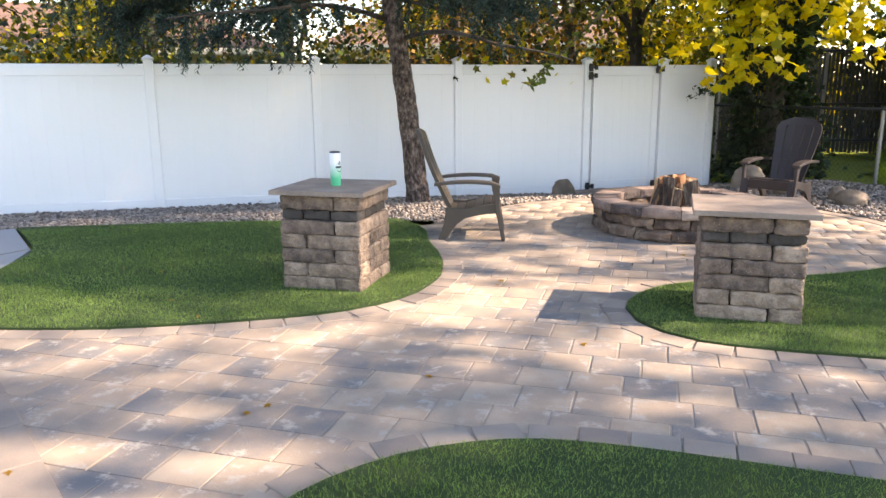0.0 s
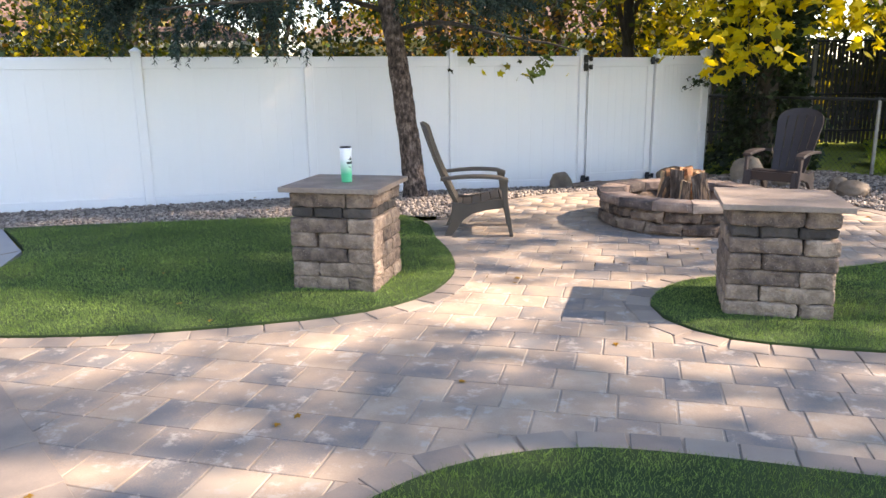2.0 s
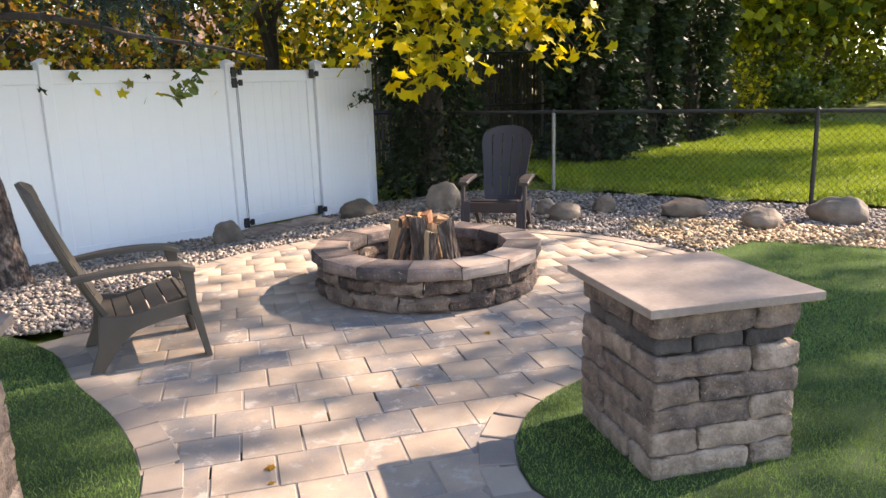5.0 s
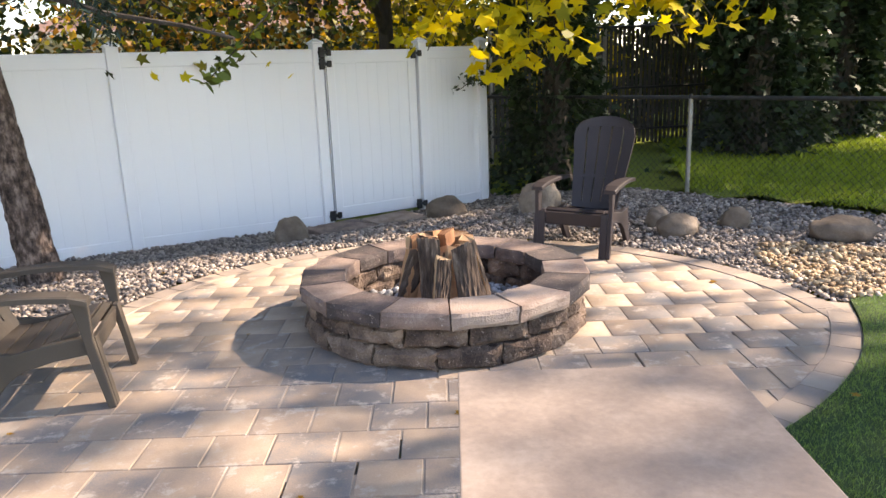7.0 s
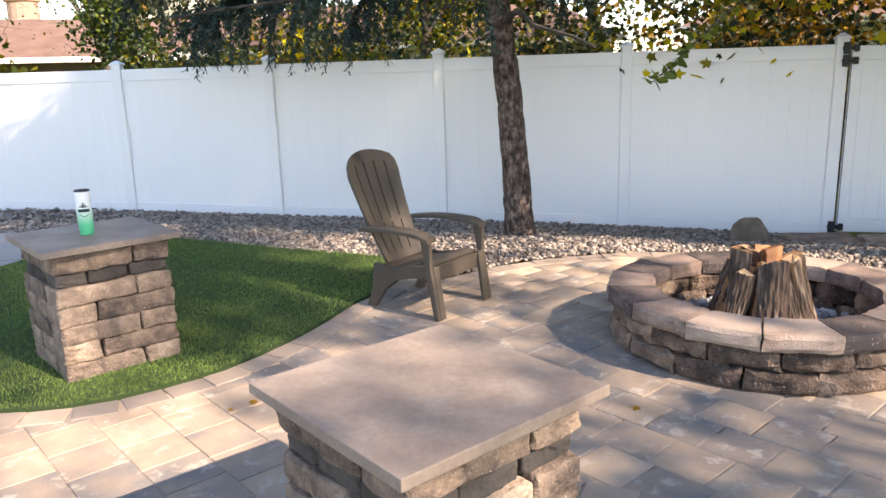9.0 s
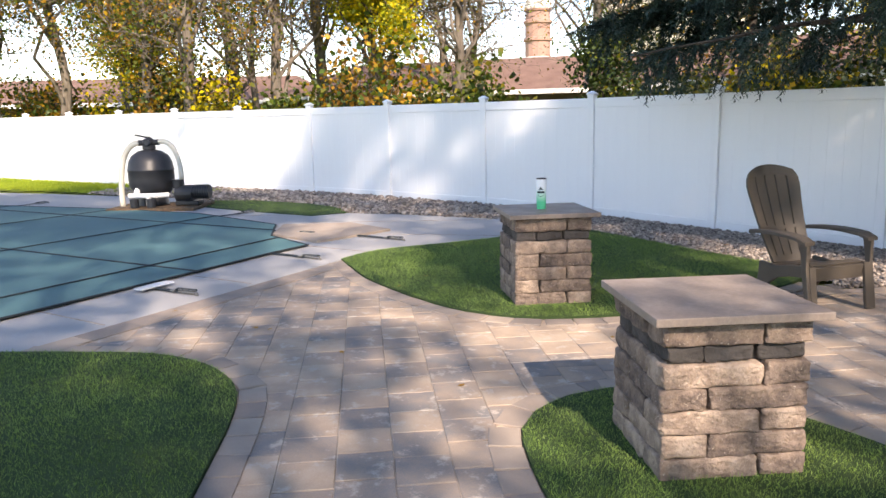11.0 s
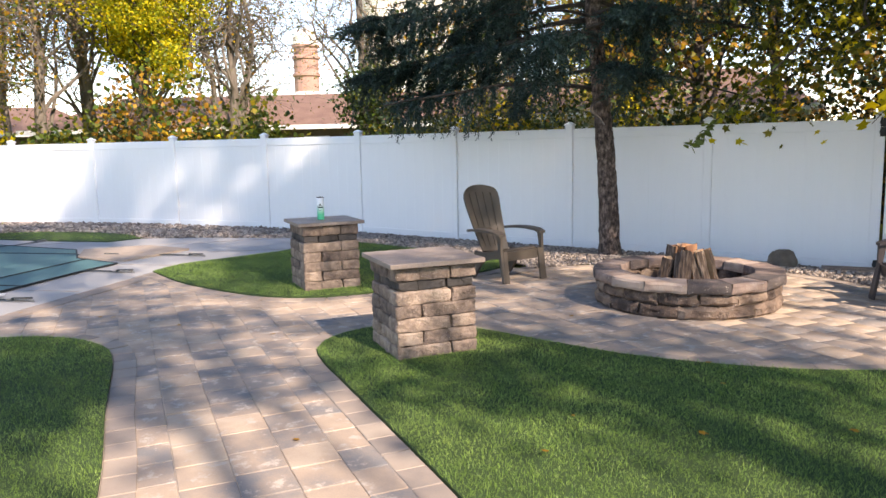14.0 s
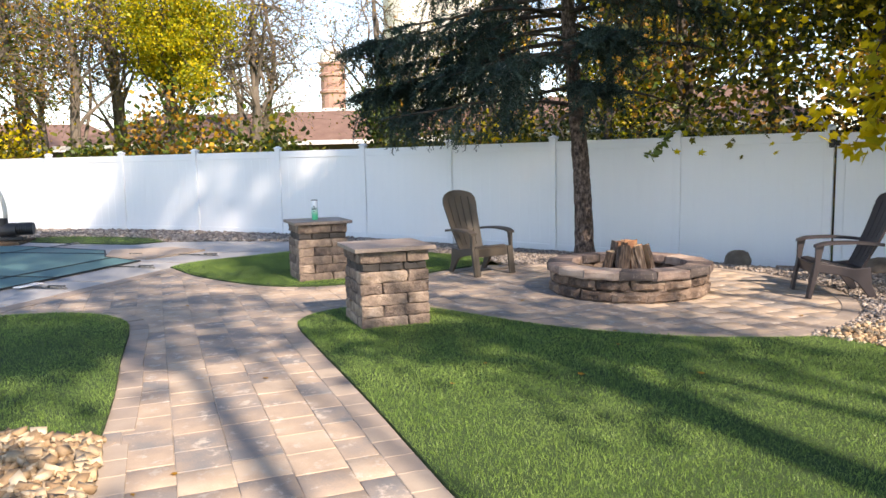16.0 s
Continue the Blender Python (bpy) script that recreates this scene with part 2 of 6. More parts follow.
M_silo = material("pale_concrete_silo", [(0.58, 0.55, 0.50), (0.68, 0.65, 0.60)], 0.9, scale=0.2, fine=2, bump=0.1)
M_dark_glass = material("dark_window_glass", [(0.02, 0.025, 0.03), (0.05, 0.055, 0.06)], 0.08, scale=1, bump=0)
M_slat = material("dark_privacy_slat", [(0.03, 0.028, 0.026), (0.11, 0.10, 0.092)], 0.7, scale=4, fine=20, bump=0.1, piece=0.5)


def gradient_material(name, low, high, z0, z1):
    m = bpy.data.materials.new(name)
    m.use_nodes = True
    n, l = m.node_tree.nodes, m.node_tree.links
    co, sp, mr, r, ns = (n.new("ShaderNode" + k) for k in ("TexCoord", "SeparateXYZ", "MapRange", "ValToRGB", "TexNoise"))
    l.new(co.outputs["Object"], sp.inputs[0])
    l.new(sp.outputs[2], mr.inputs[0])
    mr.inputs[1].default_value, mr.inputs[2].default_value = z0, z1
    l.new(mr.outputs[0], r.inputs[0])
    ramp_stops(r, [(0.15, low), (0.8, high)])
    l.new(r.outputs[0], n["Principled BSDF"].inputs["Base Color"])
    ns.inputs["Scale"].default_value = 40
    l.new(co.outputs["Object"], ns.inputs[0])
    mr2 = n.new("ShaderNodeMapRange")
    mr2.inputs[3].default_value, mr2.inputs[4].default_value = 0.28, 0.42
    l.new(ns.outputs[0], mr2.inputs[0])
    l.new(mr2.outputs[0], n["Principled BSDF"].inputs["Roughness"])
    return m


M_tumbler = gradient_material("mint_to_white_enamel", (0.06, 0.55, 0.30), (0.80, 0.84, 0.88), 0.03, 0.19)
M_print = material("dark_print", [(0.01, 0.03, 0.03), (0.02, 0.05, 0.05)], 0.5, scale=10, bump=0)

# ---- building helpers ----
def put(name, me, mat, parent=None, label=""):
    ob = new(name, me)
    if mat and not me.materials:
        me.materials.append(mat)
    if parent:
        ob.parent = parent
    if label:
        ob["label"] = label
    return ob


def part(name, bm, mat, parent=None, label="", smooth=False):
    me = bpy.data.meshes.new(name)
    bm.to_mesh(me)
    bm.free()
    if smooth:
        me.shade_smooth()
    return put(name, me, mat, parent, label)


def thing(name, label, category, m=None, group="", kind=""):
    ob = new(name)
    ob.empty_display_size = 0.1
    if m:
        ob.matrix_basis = m
    return tagged(ob, label, category, group, kind)


def grid_mesh(name, verts, faces, smooth=False):
    me = bpy.data.meshes.new(name)
    me.from_pydata(verts, [], faces)
    me.update()
    if smooth:
        me.shade_smooth()
    return me


def add_box(bm, size, m=Matrix(), bevel=0.0, seg=1):
    r = bmesh.ops.create_cube(bm, size=1.0, matrix=m @ Matrix.Diagonal((*size, 1)))
    if bevel:
        es = list({e for v in r["verts"] for e in v.link_edges})
        bmesh.ops.bevel(bm, geom=es, offset=bevel, segments=seg, profile=0.6, affect="EDGES")
    return r


def box(size, m=Matrix(), bevel=0.0, seg=1):
    bm = bmesh.new()
    add_box(bm, size, m, bevel, seg)
    return bm


def add_tube(bm, points, radii, sides=8, closed=True):
    """A tapered tube through points."""
    rings = []
    points = [Vector(p) for p in points]
    side = None
    for i, p in enumerate(points):
        d = (points[min(i + 1, len(points) - 1)] - points[max(i - 1, 0)]).normalized()
        if side is None:
            side = d.orthogonal().normalized()
        side = (side - d * side.dot(d)).normalized()
        other = d.cross(side)
        r = radii[i] if not isinstance(radii, (int, float)) else radii
        rings.append([bm.verts.new(p + (side * math.cos(a) + other * math.sin(a)) * r) for a in (2 * math.pi * k / sides for k in range(sides))])
    for a, b in zip(rings, rings[1:]):
        for k in range(sides):
            bm.faces.new((a[k], a[(k + 1) % sides], b[(k + 1) % sides], b[k]))
    if closed:
        bm.faces.new(list(reversed(rings[0])))
        bm.faces.new(rings[-1])


def tube(points, radii, sides=8):
    bm = bmesh.new()
    add_tube(bm, points, radii, sides)
    return bm


def lathe(profile, sides=32):
    bm = bmesh.new()
    rings = [[bm.verts.new((r * math.cos(2 * math.pi * k / sides), r * math.sin(2 * math.pi * k / sides), z)) for k in range(sides)] for r, z in profile]
    for a, b in zip(rings, rings[1:]):
        for k in range(sides):
            bm.faces.new((a[k], a[(k + 1) % sides], b[(k + 1) % sides], b[k]))
    bm.faces.new(list(reversed(rings[0])))
    bm.faces.new(rings[-1])
    return bm


def slab_from(poly, z0, z1):
    """A flat plate with the outline poly, from z0 to z1."""
    bm = bmesh.new()
    top = bm.faces.new([bm.verts.new((x, y, z1)) for x, y in poly])
    if top.normal.z < 0 or area(poly) < 0:
        top.normal_flip()
    r = bmesh.ops.extrude_face_region(bm, geom=[top])
    bmesh.ops.translate(bm, vec=(0, 0, z0 - z1), verts=[v for v in r["geom"] if isinstance(v, bmesh.types.BMVert)])
    bmesh.ops.recalc_face_normals(bm, faces=bm.faces)
    return bm


def area(poly):
    return 0.5 * sum(a[0] * b[1] - b[0] * a[1] for a, b in zip(poly, poly[1:] + poly[:1]))


def smooth_loop(points, step=0.12, hard=()):
    """A closed Catmull-Rom line through points; those whose numbers stand in hard stay corners."""
    out, n = [], len(points)
    for i in range(n):
        p0, p1, p2, p3 = (np.array(points[(i + k) % n], float) for k in (-1, 0, 1, 2))
        if i in hard:
            p0 = p1
        if (i + 1) % n in hard:
            p3 = p2
        k = max(1, int(np.linalg.norm(p2 - p1) / step))
        for j in range(k):
            t = j / k
            q = 0.5 * (2 * p1 + (p2 - p0) * t + (2 * p0 - 5 * p1 + 4 * p2 - p3) * t * t + (3 * p1 - p0 - 3 * p2 + p3) * t ** 3)
            out.append((float(q[0]), float(q[1])))
    return out


def inside(poly, X, Y):
    X, Y = np.asarray(X, float), np.asarray(Y, float)
    c = np.zeros(X.shape, bool)
    for (x1, y1), (x2, y2) in zip(poly, poly[1:] + poly[:1]):
        if y1 != y2:
            c ^= ((y1 > Y) != (y2 > Y)) & (X < (x2 - x1) * (Y - y1) / (y2 - y1) + x1)
    return c


def edge_distance(poly, X, Y, closed=True):
    X, Y = np.asarray(X, float), np.asarray(Y, float)
    best = np.full(X.shape, 1e9)
    ends = poly[1:] + poly[:1] if closed else poly[1:]
    for (x1, y1), (x2, y2) in zip(poly, ends):
        dx, dy = x2 - x1, y2 - y1
        t = np.clip(((X - x1) * dx + (Y - y1) * dy) / max(dx * dx + dy * dy, 1e-9), 0, 1)
        best = np.minimum(best, np.hypot(X - x1 - t * dx, Y - y1 - t * dy))
    return best


def many(name, verts, faces, place, turn, size, mat, parent=None, smooth=False, label=""):
    """One mesh of many copies of a small shape. place: n x 3; turn: n x 3 x 3; size: n or n x 3."""
    verts, place, size = np.asarray(verts, float), np.asarray(place, float), np.asarray(size, float)
    n, k = len(place), len(verts)
    if size.ndim == 1:
        size = np.repeat(size[:, None], 3, 1)
    v = np.einsum("nij,nkj->nki", turn, verts[None] * size[:, None, :]) + place[:, None, :]
    loops = np.concatenate([np.array(f) for f in faces])
    lens = np.array([len(f) for f in faces])
    all_loops = (loops[None] + (np.arange(n) * k)[:, None]).ravel()
    all_lens = np.tile(lens, n)
    me = bpy.data.meshes.new(name)
    me.vertices.add(n * k)
    me.vertices.foreach_set("co", v.astype(np.float32).ravel())
    me.loops.add(len(all_loops))
    me.loops.foreach_set("vertex_index", all_loops.astype(np.int32))
    me.polygons.add(len(all_lens))
    me.polygons.foreach_set("loop_start", np.concatenate([[0], np.cumsum(all_lens)[:-1]]).astype(np.int32))
    me.update(calc_edges=True)
    if smooth:
        me.shade_smooth()
    return put(name, me, mat, parent, label)


def turns(n, rng, tilt=math.pi):
    """Random turns: any heading, leaning by up to tilt."""
    a, b, c = rng.uniform(0, 2 * math.pi, n), rng.uniform(-tilt, tilt, n), rng.uniform(-tilt, tilt, n)
    ca, sa, cb, sb, cc, sc = np.cos(a), np.sin(a), np.cos(b), np.sin(b), np.cos(c), np.sin(c)
    o, z = np.ones(n), np.zeros(n)
    Z = np.stack([ca, -sa, z, sa, ca, z, z, z, o], 1).reshape(n, 3, 3)
    Y = np.stack([cb, z, sb, z, o, z, -sb, z, cb], 1).reshape(n, 3, 3)
    X = np.stack([o, z, z, z, cc, -sc, z, sc, cc], 1).reshape(n, 3, 3)
    return np.einsum("nij,njk,nkl->nil", Z, Y, X)


def along(d, rng):
    """Turns that take the z axis to the ways d (n x 3), with a random spin."""
    d = d / np.linalg.norm(d, axis=1, keepdims=True)
    h = rng.normal(size=d.shape)
    x = np.cross(h, d)
    x /= np.linalg.norm(x, axis=1, keepdims=True) + 1e-9
    return np.stack([x, np.cross(d, x), d], 2)


G = (1 + 5 ** 0.5) / 2
ICO_V = np.array([(-1, G, 0), (1, G, 0), (-1, -G, 0), (1, -G, 0), (0, -1, G), (0, 1, G), (0, -1, -G), (0, 1, -G), (G, 0, -1), (G, 0, 1), (-G, 0, -1), (-G, 0, 1)]) / (1 + G * G) ** 0.5
ICO_F = [(0, 11, 5), (0, 5, 1), (0, 1, 7), (0, 7, 10), (0, 10, 11), (1, 5, 9), (5, 11, 4), (11, 10, 2), (10, 7, 6), (7, 1, 8), (3, 9, 4), (3, 4, 2), (3, 2, 6), (3, 6, 8), (3, 8, 9), (4, 9, 5), (2, 4, 11), (6, 2, 10), (8, 6, 7), (9, 8, 1)]

# ---- the plan ----
U, V = Vector((0.987, -0.160, 0)), Vector((0.160, 0.987, 0))       # along and across the paver courses
FENCE = [(1.80, 11.93), (-0.07, 11.05), (-1.87, 10.10), (-3.71, 9.20), (-5.54, 8.31), (-7.25, 7.15), (-8.80, 5.80), (-10.41, 4.52), (-11.92, 3.13), (-13.42, 1.73), (-14.90, 0.33), (-16.40, -1.07), (-17.90, -2.45), (-19.40, -3.85), (-20.90, -5.25)]
GATE = [(1.80, 11.93), (3.01, 12.48), (3.81, 12.82)]
LINK = [(3.95, 13.1), (5.60, 10.85), (7.20, 8.30), (8.80, 5.75), (10.40, 3.20), (12.0, 0.65)]
CIRCLE, RIM = (2.40, 7.35), 2.22
PIT = (2.40, 7.60)
T1 = smooth_loop([(-2.48, 4.03), (-2.05, 4.07), (-1.50, 4.13), (-0.83, 4.31), (-0.29, 4.53), (0.03, 4.76), (0.22, 5.03), (0.33, 5.41), (0.34, 5.75), (0.25, 6.25), (0.10, 6.72), (-0.06, 7.35), (-0.50, 7.80), (-1.60, 7.55), (-2.60, 7.33), (-3.40, 7.15), (-4.06, 6.97), (-3.26, 6.08), (-3.06, 5.50), (-2.86, 4.50)], hard=(0, 16))
T2 = smooth_loop([(1.60, 4.85), (1.63, 4.62), (1.77, 4.38), (1.94, 4.25), (2.23, 4.17), (2.80, 4.08), (4.10, 3.88), (5.45, 3.65), (7.20, 3.37), (9.60, 2.99), (9.3, 3.3), (7.7, 4.7), (6.23, 6.09), (5.78, 6.71), (5.30, 7.27), (4.72, 7.22), (4.50, 6.85), (4.20, 6.48), (3.80, 6.15), (3.36, 5.89), (2.83, 5.70), (2.31, 5.55), (1.95, 5.40), (1.70, 5.13)], hard=(9, 15))
T3 = smooth_loop([(0.02, 2.05), (0.16, 2.42), (0.30, 2.64), (0.52, 2.84), (0.78, 2.965), (1.06, 3.02), (1.45, 2.985), (1.95, 2.89), (2.5, 2.785), (3.2, 2.67), (3.99, 2.51), (3.74, 2.25), (3.50, 2.0), (3.3, 1.5), (3.1, 0.4), (3.0, -3.0), (-1.5, -3.0), (-0.6, 0.2), (-0.2, 1.4)], hard=(10, 15, 16))
L1 = [(-2.52, 4.08), (-0.39, 1.96), (0.05, 1.50)]
STONES = [(4.0, 2.52), (5.3, 2.28), (7.2, 1.93), (9.6, 1.50), (9.6, 0.2), (3.12, 0.2), (3.14, 0.4), (3.34, 1.5), (3.53, 2.0), (3.76, 2.23)]
ring = [(CIRCLE[0] + RIM * math.cos(a), CIRCLE[1] + RIM * math.sin(a)) for a in (radians(d) for d in range(-2, 178, 6))]
GRAVEL = list(reversed(FENCE[:10])) + GATE[1:] + LINK[:5] + [(9.6, 2.99), (9.3, 3.3), (7.7, 4.7), (6.23, 6.09), (5.78, 6.71), (5.30, 7.27), (4.72, 7.22)] + ring + [(-0.50, 7.80), (-1.60, 7.55), (-2.60, 7.33), (-3.40, 7.15), (-4.20, 7.00), (-4.75, 6.45), (-5.6, 5.55), (-6.30, 4.65), (-7.2, 4.7), (-8.0, 4.2), (-8.75, 3.45), (-9.3, 2.9), (-9.6, 2.3), (-11.6, 0.4)]
SIDE_TURF = [(-6.27, 4.60), (-7.0, 4.55), (-7.7, 4.22), (-8.7, 3.33), (-9.0, 2.60), (-8.0, 2.52), (-7.07, 3.22), (-6.12, 4.08)]
DECK = [(0.30, 1.25), (-0.39, 1.96), (-2.54, 4.09), (-2.88, 4.5), (-3.08, 5.5), (-3.28, 6.08), (-4.08, 6.97), (-4.75, 6.45), (-5.6, 5.55), (-6.28, 4.60), (-7.4, 3.63), (-8.5, 2.68), (-9.6, 2.25), (-12.0, -0.6), (-15.5, -5.5), (-9.0, -12.0), (0.3, -8.0)]
POOL = [(-0.60, 0.99), (-2.05, 2.42), (-3.05, 3.38), (-3.40, 3.78), (-4.25, 3.42), (-5.25, 3.52), (-7.0, 2.45), (-8.46, 0.81), (-10.0, -1.4), (-12.4, -5.0), (-9.0, -8.0), (-4.0, -3.6)]


def ground(X, Y):
    """The height of the ground: level in the yard, falling a little towards the fence and the gate."""
    X, Y = np.asarray(X, float), np.asarray(Y, float)
    d = edge_distance(list(reversed(FENCE)) + GATE[1:], X, Y, closed=False)
    fall = np.interp(X, [-9, -4, -1, 2, 3.5, 5.6, 7.2, 9], [0.05, 0.15, 0.20, 0.30, 0.30, 0.15, 0.0, 0.0])
    t = np.clip((2.3 - d) / 2.3, 0, 1)
    far = np.interp(Y - X * 0.55, [9.9, 12.5], [0, 1]) * np.interp(X, [-6, 2, 5, 8], [1, 1, 1, 0])
    t = np.maximum(t * t * (3 - 2 * t), far)
    return -fall * t


def ground_at(x, y):
    return float(ground(np.array([x]), np.array([y]))[0])


def sheet(name, poly, step, z, mat, parent=None):
    """A fine grid within poly that follows the ground."""
    xs, ys = [p[0] for p in poly], [p[1] for p in poly]
    gx, gy = np.arange(min(xs) - step, max(xs) + step, step), np.arange(min(ys) - step, max(ys) + step, step)
    X, Y = np.meshgrid(gx, gy, indexing="ij")
    H = ground(X, Y) + z
    ok = inside(poly, X[:-1, :-1] + step / 2, Y[:-1, :-1] + step / 2)
    index, verts, faces = {}, [], []
    for i, j in zip(*np.nonzero(ok)):
        f = []
        for a, b in ((i, j), (i + 1, j), (i + 1, j + 1), (i, j + 1)):
            if (a, b) not in index:
                index[a, b] = len(verts)
                verts.append((X[a, b], Y[a, b], H[a, b]))
            f.append(index[a, b])
        faces.append(f)
    return put(name, grid_mesh(name, verts, faces, True), mat, parent)


def sample(poly, per_m2, rng, holes=()):
    xs, ys = [p[0] for p in poly], [p[1] for p in poly]
    n = int((max(xs) - min(xs)) * (max(ys) - min(ys)) * per_m2)
    X, Y = rng.uniform(min(xs), max(xs), n), rng.uniform(min(ys), max(ys), n)
    ok = inside(poly, X, Y)
    for h in holes:
        ok &= ~inside(h, X, Y)
    return X[ok], Y[ok]

# ---- ground ----
def make_ground():
    gx = np.concatenate([[-900, -400, -200, -100, -60], np.arange(-40, 40.1, 0.8), [60, 100, 200, 400, 900]])
    X, Y = np.meshgrid(gx, gx, indexing="ij")
    H = ground(X, Y) - 0.06 + 0.0 * X
    out = (np.interp(X, [8, 12], [0, 1]) * np.interp(Y, [4, 9], [0, 1]))
    H = H + out * 0.07
    n = len(gx)
    verts = np.stack([X, Y, H], 2).reshape(-1, 3).tolist()
    faces = [(i * n + j, (i + 1) * n + j, (i + 1) * n + j + 1, i * n + j + 1) for i in range(n - 1) for j in range(n - 1)]
    ob = put("ground", grid_mesh("ground", verts, faces, True), M_lawn)
    return tagged(ob, "wide green grassy ground around the yard", "ground", kind="structure")


BLADE_V = [(-0.5, 0, 0), (0.5, 0, 0), (0.16, 0.4, 1.0), (-0.16, 0.36, 0.96)]
BLADE_F = [(0, 1, 2, 3)]


def make_grass(name, poly, z, per_m2, height, width, mat, parent, seed, dense=None):
    rng = np.random.default_rng(seed)
    X, Y = sample(poly, per_m2, rng)
    if dense:
        X2, Y2 = sample(dense, per_m2, rng)
        X, Y = np.concatenate([X, X2]), np.concatenate([Y, Y2])
    n = len(X)
    tuft = np.sin(X * 3.1 + 1.3 * np.sin(Y * 2.3)) * np.sin(Y * 2.7 + X) * 0.15 + 1
    h = rng.uniform(0.65, 1.15, n) * height * tuft
    size = np.stack([rng.uniform(0.7, 1.3, n) * width, h, h], 1)
    place = np.stack([X, Y, ground(X, Y) + z], 1)
    ob = many(name, BLADE_V, BLADE_F, place, turns(n, rng, 0.65), size, mat, parent)
    return tagged(ob, kind="stuff", label="short dense grass blades")


def make_turf(poly, label, seed, per_m2):
    base = part("artificial_turf", slab_from(poly, -0.03, 0.018), M_turf_base)
    tagged(base, label, "artificial turf", kind="structure")
    make_grass("grass", poly, 0.014, per_m2, 0.022, 0.0021, M_turf, base, seed)
    return base


make_ground()
make_turf(T1, "dark green artificial turf island under a stone pillar", 1, 9000)
make_turf(T2, "bright green artificial turf island beside the fire pit patio", 2, 11000)
make_turf(T3, "dark green artificial turf beside the paver path", 3, 9000)
make_turf(SIDE_TURF, "narrow strip of dark green turf beside the pool", 4, 2500)

LAWN_NEAR = [(5.7, 11.0), (7.3, 8.45), (8.9, 5.9), (12, 6.0), (19, 12), (19, 19), (9, 19)]
lawn = tagged(sheet("lawn", LAWN_NEAR, 0.5, 0.02, M_lawn), "sunlit green lawn behind the chain-link fence", "lawn", kind="structure")
make_grass("grass", LAWN_NEAR, 0.01, 900, 0.075, 0.012, M_lawn_blade, lawn, 5)
STRIP = [(-9.8, 2.2), (-11.9, 0.3), (-20.5, -9.5), (-21.5, -4.9), (-11.9, 2.9)]
strip = tagged(sheet("lawn", STRIP, 0.4, -0.03, M_lawn), "strip of green lawn along the white fence", "lawn", kind="structure")
make_grass("grass", STRIP, -0.02, 700, 0.06, 0.012, M_lawn_blade, strip, 6)


PEBBLE_V = np.array([(x, y, z) for z in (-0.62, 0.62) for x, y in ((-0.62, -0.62), (0.62, -0.62), (0.62, 0.62), (-0.62, 0.62))])
PEBBLE_F = [(0, 3, 2, 1), (4, 5, 6, 7), (0, 1, 5, 4), (1, 2, 6, 5), (2, 3, 7, 6), (3, 0, 4, 7)]


def make_pebbles(name, poly, per_m2, r0, r1, mat, parent, seed, lift=0.0, holes=(), layers=1):
    rng = np.random.default_rng(seed)
    X, Y = sample(poly, per_m2, rng, holes)
    n = len(X)
    r = rng.uniform(r0, r1, n) * rng.choice([0.7, 1.0, 1.0, 1.35], n)
    size = np.stack([r * rng.uniform(0.9, 1.35, n), r * rng.uniform(0.75, 1.1, n), r * rng.uniform(0.5, 0.8, n)], 1)
    place = np.stack([X, Y, ground(X, Y) + lift + r * rng.uniform(0.1, 0.55, n)], 1)
    shape = PEBBLE_V * (1 + 0.12 * rng.normal(size=(8, 1)))
    ob = many(name, shape, PEBBLE_F, place, turns(n, rng, 0.5), size, mat, parent, smooth=True)
    return tagged(ob, kind="stuff")


gravel = tagged(sheet("gravel_bed", GRAVEL, 0.16, 0.0, M_gravel_bed), "bed of loose grey and tan river pebbles along the fence", "gravel", kind="structure")
FAR = [(-14, 8), (-6.0, 9.0), (-4.9, 6.2), (-8, 3), (-11.9, 0), (-16, 2)]
make_pebbles("pebbles", GRAVEL, 1100, 0.011, 0.022, M_gravel, gravel, 7, 0.004, holes=[FAR])
make_pebbles("pebbles", FAR, 260, 0.022, 0.036, M_gravel, gravel, 17, 0.004, holes=[DECK, SIDE_TURF])
TAN = [(4.72, 7.22), (5.3, 7.27), (5.78, 6.71), (6.23, 6.09), (7.0, 5.4), (7.2, 5.8), (6.2, 7.5), (5.6, 8.3), (5.0, 8.6), (4.75, 8.2), (4.68, 7.6)]
make_pebbles("tan_pebbles", TAN, 900, 0.014, 0.026, M_tan_stone, gravel, 8, 0.02)
stones = tagged(sheet("stone_bed", STONES, 0.12, 0.0, M_gravel_bed), "bed of large tan and cream river stones beside the path", "gravel", kind="structure")
make_pebbles("tan_pebbles", STONES, 1300, 0.018, 0.036, M_tan_stone, stones, 9, 0.012)

# ---- pool and deck ----
deck = tagged(part("pool_deck", slab_from(DECK, -0.10, 0.006), M_concrete), "weathered pale grey concrete pool deck with control joints", "pool deck", kind="structure")


def make_joints():
    for a, b in (((-0.62, 2.12), (-1.5, 1.3)), ((-1.65, 3.14), (-2.5, 2.32)), ((-2.85, 4.34), (-3.6, 3.66)), ((-3.3, 6.1), (-4.4, 3.9)), ((-4.7, 6.4), (-5.4, 4.0)), ((-6.2, 4.6), (-6.6, 3.0))):
        d = Vector((b[0] - a[0], b[1] - a[1], 0))
        m = Matrix.Translation(((a[0] + b[0]) / 2, (a[1] + b[1]) / 2, 0.0075)) @ Matrix.Rotation(math.atan2(d.y, d.x), 4, "Z")
        part("control_joint", box((d.length, 0.012, 0.004), m), M_joint, deck, "dark control joint in the concrete")


make_joints()


